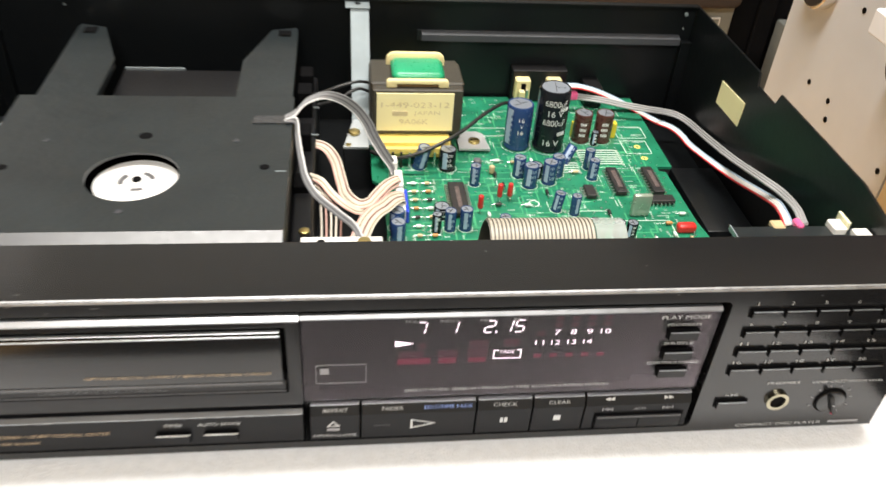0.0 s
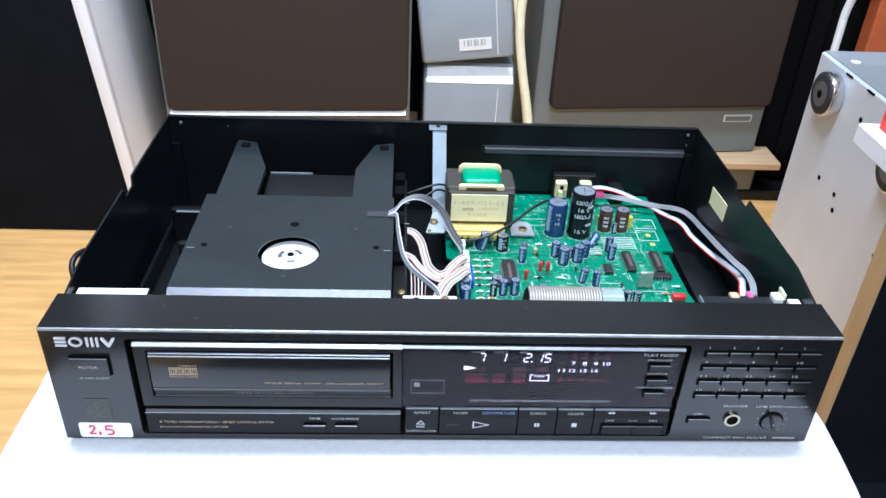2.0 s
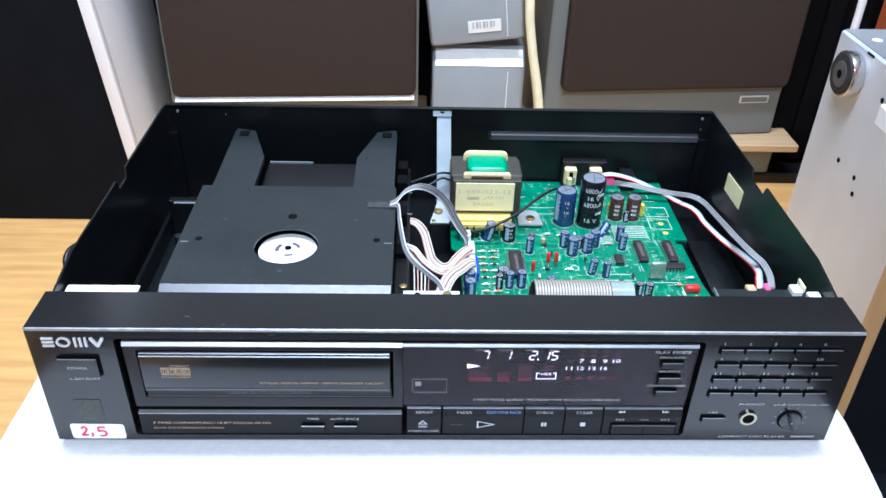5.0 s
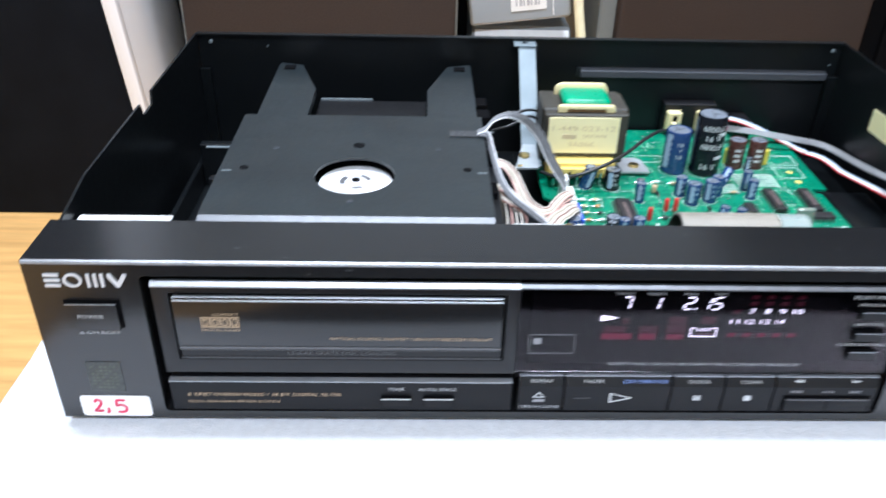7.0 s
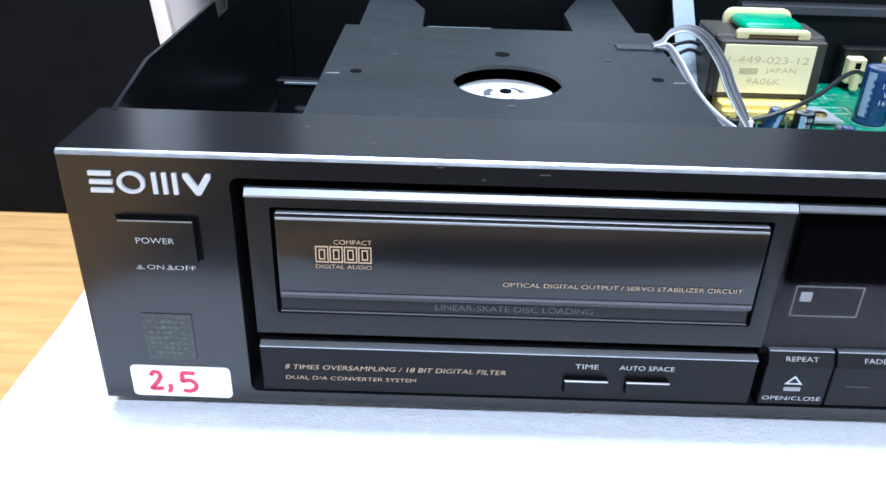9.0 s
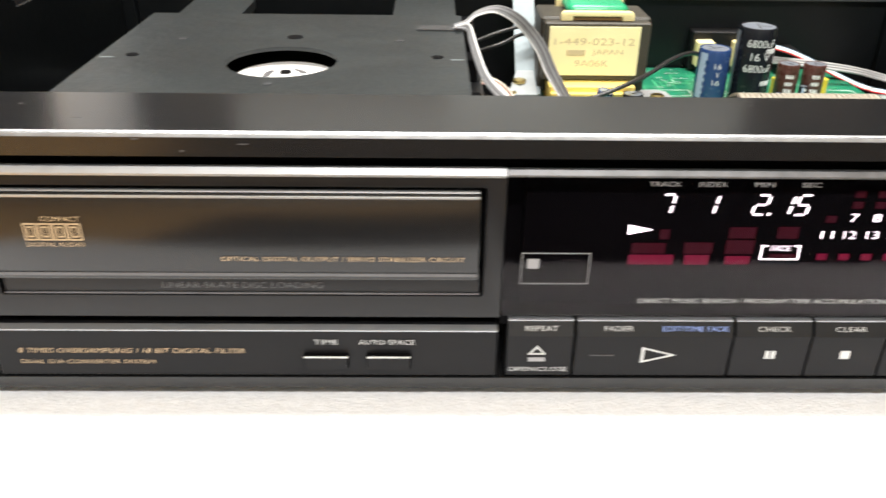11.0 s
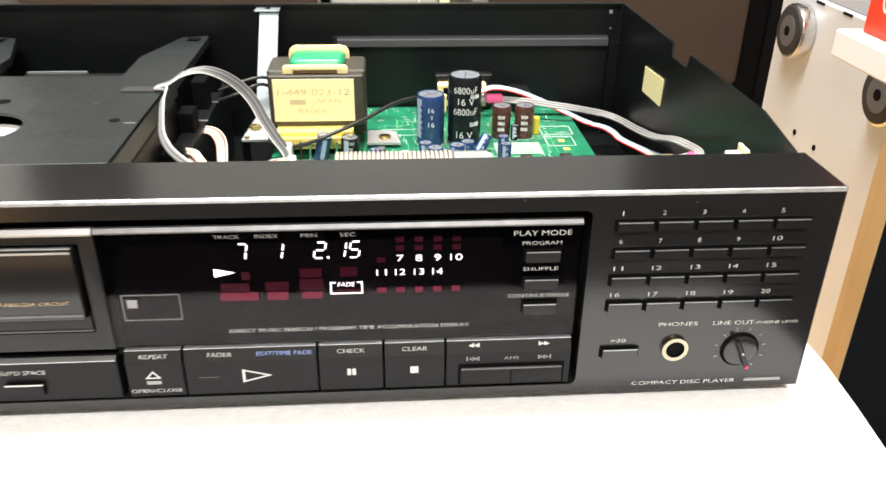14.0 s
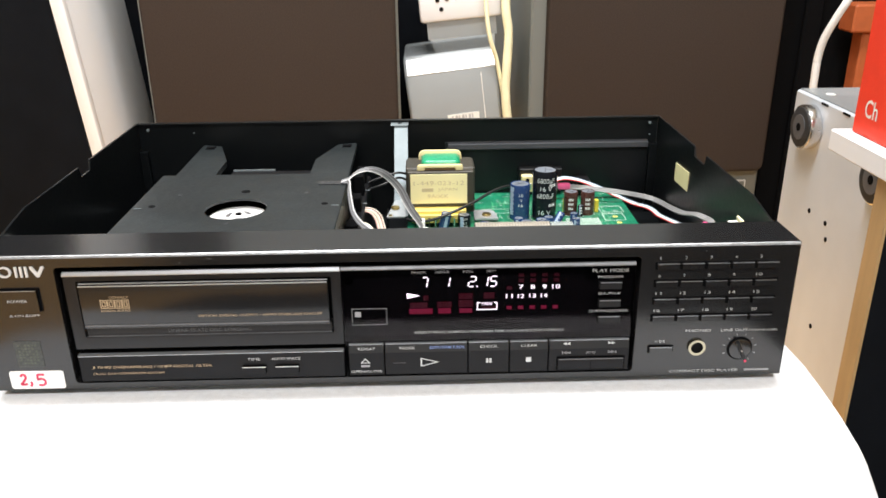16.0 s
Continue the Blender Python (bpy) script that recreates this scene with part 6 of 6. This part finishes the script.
ribbon("grey_ribbon", [(-0.0360, 0.1318, 0.0836), (-0.0312, 0.1310, 0.0838), (-0.0300, 0.1180, 0.0820), (-0.0282, 0.1060, 0.0780), (-0.0260, 0.0960, 0.0745), (-0.0210, 0.0880, 0.0705), (-0.0120, 0.0820, 0.0655), (-0.0050, 0.0780, 0.0610), (-0.0010, 0.0700, 0.0560)],
       [(0, 1, 0), (0.3, 0.5, 0.7), (0.6, 0.2, 0.7), (0.65, 0.2, 0.65), (0.65, 0.3, 0.6), (0.6, 0.4, 0.6), (0.5, 0.5, 0.65), (0.5, 0.6, 0.6), (0.6, 0.6, 0.4)], 5, 0.00068, ("ribbon_dark", "ribbon_grey", "ribbon_dark", "ribbon_grey", "ribbon_lit"), "grey ribbon cable dropping behind the front")
pp("white_plug", BM(0.0150, 0.0190, 0.1565, 0.1640, PZ, 0.0455, bevel=0.0005), M["white"], None, "white board plug")
# cream wires between mechanism and board
WIRES = ("wire_pink", "wire_white", "wire_tan", "wire_white", "wire_white", "wire_brown", "wire_white", "wire_white", "wire_tan", "wire_white")
ribbon("wire_bundle", [(-0.0300, 0.1650, 0.0520), (-0.0200, 0.1600, 0.0535), (-0.0140, 0.1510, 0.0515), (-0.0108, 0.1350, 0.0490), (-0.0085, 0.1215, 0.0490), (-0.0030, 0.1135, 0.0490), (0.0025, 0.1160, 0.0480), (0.0065, 0.1240, 0.0470), (0.0125, 0.1360, 0.0455), (0.0185, 0.1450, 0.0430), (0.0200, 0.1470, 0.0400)],
       [(0.1, 1, 0.4), (0.4, 0.9, 0.3), (0.8, 0.5, 0.4), (0.9, 0.2, 0.5), (0.9, 0.3, 0.5), (0.4, 0.9, 0.4), (-0.2, 1, 0.3), (-0.6, 0.8, 0.2), (-0.55, 0.8, 0.1), (-0.3, 0.95, 0), (-0.1, 1, 0)], 7, 0.00085, WIRES, "cream wire bundle between mechanism and board", 0.00041)
ribbon("wire_bundle", [(-0.0260, 0.1280, 0.0555), (-0.0200, 0.1215, 0.0565), (-0.0150, 0.1130, 0.0550), (-0.0080, 0.1075, 0.0515), (-0.0010, 0.1095, 0.0470), (0.0065, 0.1215, 0.0455), (0.0125, 0.1330, 0.0440), (0.0185, 0.1425, 0.0415)],
       [(0.4, 0.8, 0.3), (0.5, 0.8, 0.3), (0.5, 0.8, 0.3), (0.2, 1, 0.3), (-0.3, 0.9, 0.2), (-0.6, 0.8, 0.1), (-0.5, 0.8, 0), (-0.2, 1, 0)], 5, 0.00085, WIRES, "cream wire bundle crossing to the same plug", 0.00041)
ribbon("wire_bundle", [(-0.0060, 0.0780, 0.0440), (0.0000, 0.0940, 0.0500), (0.0050, 0.1040, 0.0505), (0.0100, 0.1120, 0.0485), (0.0155, 0.1230, 0.0455), (0.0200, 0.1290, 0.0425), (0.0212, 0.1300, 0.0395)],
       [(-0.9, 0.5, 0.1), (-0.8, 0.6, 0.1), (-0.7, 0.7, 0.1), (-0.6, 0.8, 0.1), (-0.5, 0.85, 0.1), (-0.2, 1, 0), (0, 1, 0)], 10, 0.00092, WIRES[::-1], "cream wire bundle rising from behind the front", 0.00041)
for k in range(5):
    xo = -0.0210 + 0.0022 * k
    pp("hanging_wire", tube(bmesh.new(), [(-0.0250, 0.1330 - 0.004 * k, 0.054), (xo, 0.1200 - 0.003 * k, 0.050), (xo + 0.001, 0.0950, 0.040 + 0.001 * k), (xo, 0.0700, 0.036), (xo + 0.001, 0.0450, 0.040)], 0.00048, 7, 6), M[("wire_white", "wire_pink", "wire_white", "wire_white", "wire_brown")[k]], None, "", 60)
pp("blue_plug", BM(0.0214, 0.0230, 0.1200, 0.1405, PZ, 0.0395, bevel=0.0005), M["blue_plug"], None, "blue board plug")
pp("white_plug", BM(0.0168, 0.0213, 0.1205, 0.1400, PZ, 0.0405, bevel=0.0005), M["white"], None, "white board plug")
pp("white_plug", BM(0.0172, 0.0214, 0.1412, 0.1560, PZ, 0.0415, bevel=0.0005), M["white"], None, "white board plug")
pp("wire_tube", tube(bmesh.new(), [(0.0060, 0.1780, 0.0395), (0.0150, 0.1690, 0.0405), (0.0270, 0.1660, 0.0440), (0.0420, 0.1690, 0.0490), (0.0560, 0.1790, 0.0520), (0.0700, 0.1930, 0.0550), (0.0840, 0.2080, 0.0540), (0.0960, 0.2180, 0.0480)], 0.0011, 9, 8), M["wire_black"], None, "thin black wire over the board", 60)
pp("wire_tube", tube(bmesh.new(), [(-0.0230, 0.2050, 0.0600), (-0.0120, 0.2060, 0.0640), (-0.0010, 0.2090, 0.0660), (0.0060, 0.2120, 0.0640)], 0.0009, 9, 8), M["wire_black"], None, "dark lead to the transformer", 60)
pp("wire_tube", tube(bmesh.new(), [(-0.0230, 0.2000, 0.0560), (-0.0120, 0.1990, 0.0600), (-0.0010, 0.2060, 0.0630), (0.0060, 0.2090, 0.0600)], 0.0009, 9, 8), M["wire_black"], None, "dark lead to the transformer", 60)
# leads from the sockets to the front
A = [(0.1180, 0.2400, 0.0440), (0.1300, 0.2405, 0.0492), (0.1432, 0.2410, 0.0475), (0.1590, 0.2415, 0.0415), (0.1760, 0.2405, 0.0335), (0.1890, 0.2340, 0.0290), (0.1970, 0.2250, 0.0290), (0.2000, 0.2150, 0.0292), (0.1997, 0.1990, 0.0312), (0.2010, 0.1680, 0.0375), (0.2055, 0.1470, 0.0405), (0.2035, 0.1200, 0.0500), (0.1945, 0.0900, 0.0640), (0.1850, 0.0680, 0.0735), (0.1795, 0.0540, 0.0775)]
S = [(0, 0.9, 0.3)] * 3 + [(0.4, 0.85, 0.25)] * 3 + [(0.8, 0.5, 0.15)] * 4 + [(0.8, 0.3, 0.4)] * 3 + [(1, 0.1, 0.1)] * 2
ribbon("lead_ribbon", A, S, 5, 0.00095, ("wire_red", "lead_white", "lead_white", "lead_white", "lead_pale_blue"), "white lead with red and blue edges running along the side")
B = [(0.1240, 0.2420, 0.0420), (0.1360, 0.2410, 0.0420), (0.1530, 0.2370, 0.0415), (0.1650, 0.2310, 0.0415), (0.1800, 0.2295, 0.0395), (0.1980, 0.2340, 0.0345), (0.2065, 0.2270, 0.0330), (0.2072, 0.1950, 0.0385), (0.2040, 0.1560, 0.0485), (0.1975, 0.1120, 0.0635), (0.1985, 0.0950, 0.0668), (0.1930, 0.0720, 0.0735), (0.1865, 0.0540, 0.0775)]
S = [(0, 0.6, 0.8)] * 4 + [(0.5, 0.5, 0.6)] * 4 + [(0.8, 0.3, 0.4)] * 3 + [(1, 0.1, 0.1)] * 2
ribbon("lead_ribbon", B, S, 3, 0.0014, ("lead_grey",), "grey lead running along the side")
pp("pink_plug", BM(0.1270, 0.1375, 0.2385, 0.2440, 0.0400, 0.0452, bevel=0.0015, seg=2), M["pink_plug"], None, "pink plug")
pp("pink_plug", BM(0.1815, 0.1848, 0.0500, 0.0560, 0.0765, 0.0800, bevel=0.0008), M["pink_plug"], None, "pink plug")
pp("tan_plug", BM(0.1710, 0.1765, 0.0500, 0.0555, 0.0765, 0.0792, bevel=0.0006), M["tan"], None, "tan plug")
# arched flat cable from the front board
M["flat_cable"] = mat("cream_flat_cable", (0.42, 0.38, 0.31), 0.38, vary=0.05)
M["flat_gap"] = mat("dark_flat_cable_line", (0.13, 0.12, 0.105), 0.5, vary=0.05)


def clear_film():
    m = mat("clear_cable_film", (0.50, 0.55, 0.52), 0.2, vary=0.06)
    m.node_tree.nodes["Principled BSDF"].inputs["Alpha"].default_value = 0.42
    return m


M["film"] = clear_film()
ARCH = [(0.0330, 0.0560), (0.0345, 0.0700), (0.0390, 0.0795), (0.0470, 0.0838), (0.0560, 0.0800), (0.0630, 0.0690), (0.0660, 0.0540), (0.0665, PZ + 0.001)]


def arch_sheet(x0, x1, lift=0.0):
    b = bmesh.new()
    line = smooth_path([(0, y, z) for y, z in ARCH], 6)
    rows = []
    for i, p in enumerate(line):
        d = (line[min(i + 1, len(line) - 1)] - line[max(i - 1, 0)]).normalized()
        nrm = Vector((0, -d.z, d.y))
        rows.append([b.verts.new((x, (p + nrm * q).y, (p + nrm * q).z)) for x, q in ((x0, lift), (x1, lift), (x1, lift - 0.0005), (x0, lift - 0.0005))])
    for a, c in zip(rows, rows[1:]):
        for k in range(4):
            b.faces.new((a[k], a[(k + 1) % 4], c[(k + 1) % 4], c[k]))
    b.faces.new(rows[0])
    b.faces.new(rows[-1][::-1])
    bmesh.ops.recalc_face_normals(b, faces=b.faces)
    return b


flat = pp("flat_cable", arch_sheet(0.0475, 0.0905), M["flat_gap"], None, "cream ribbed flat cable arching behind the front", 60)
for k in range(26):
    x = 0.0480 + 0.00164 * k
    pp("cable_core", arch_sheet(x, x + 0.00098, 0.0006), M["flat_cable"], flat, "", 60)
pp("cable_film", arch_sheet(0.0908, 0.1035, 0.0004), M["film"], flat, "clear film end of the flat cable", 60)
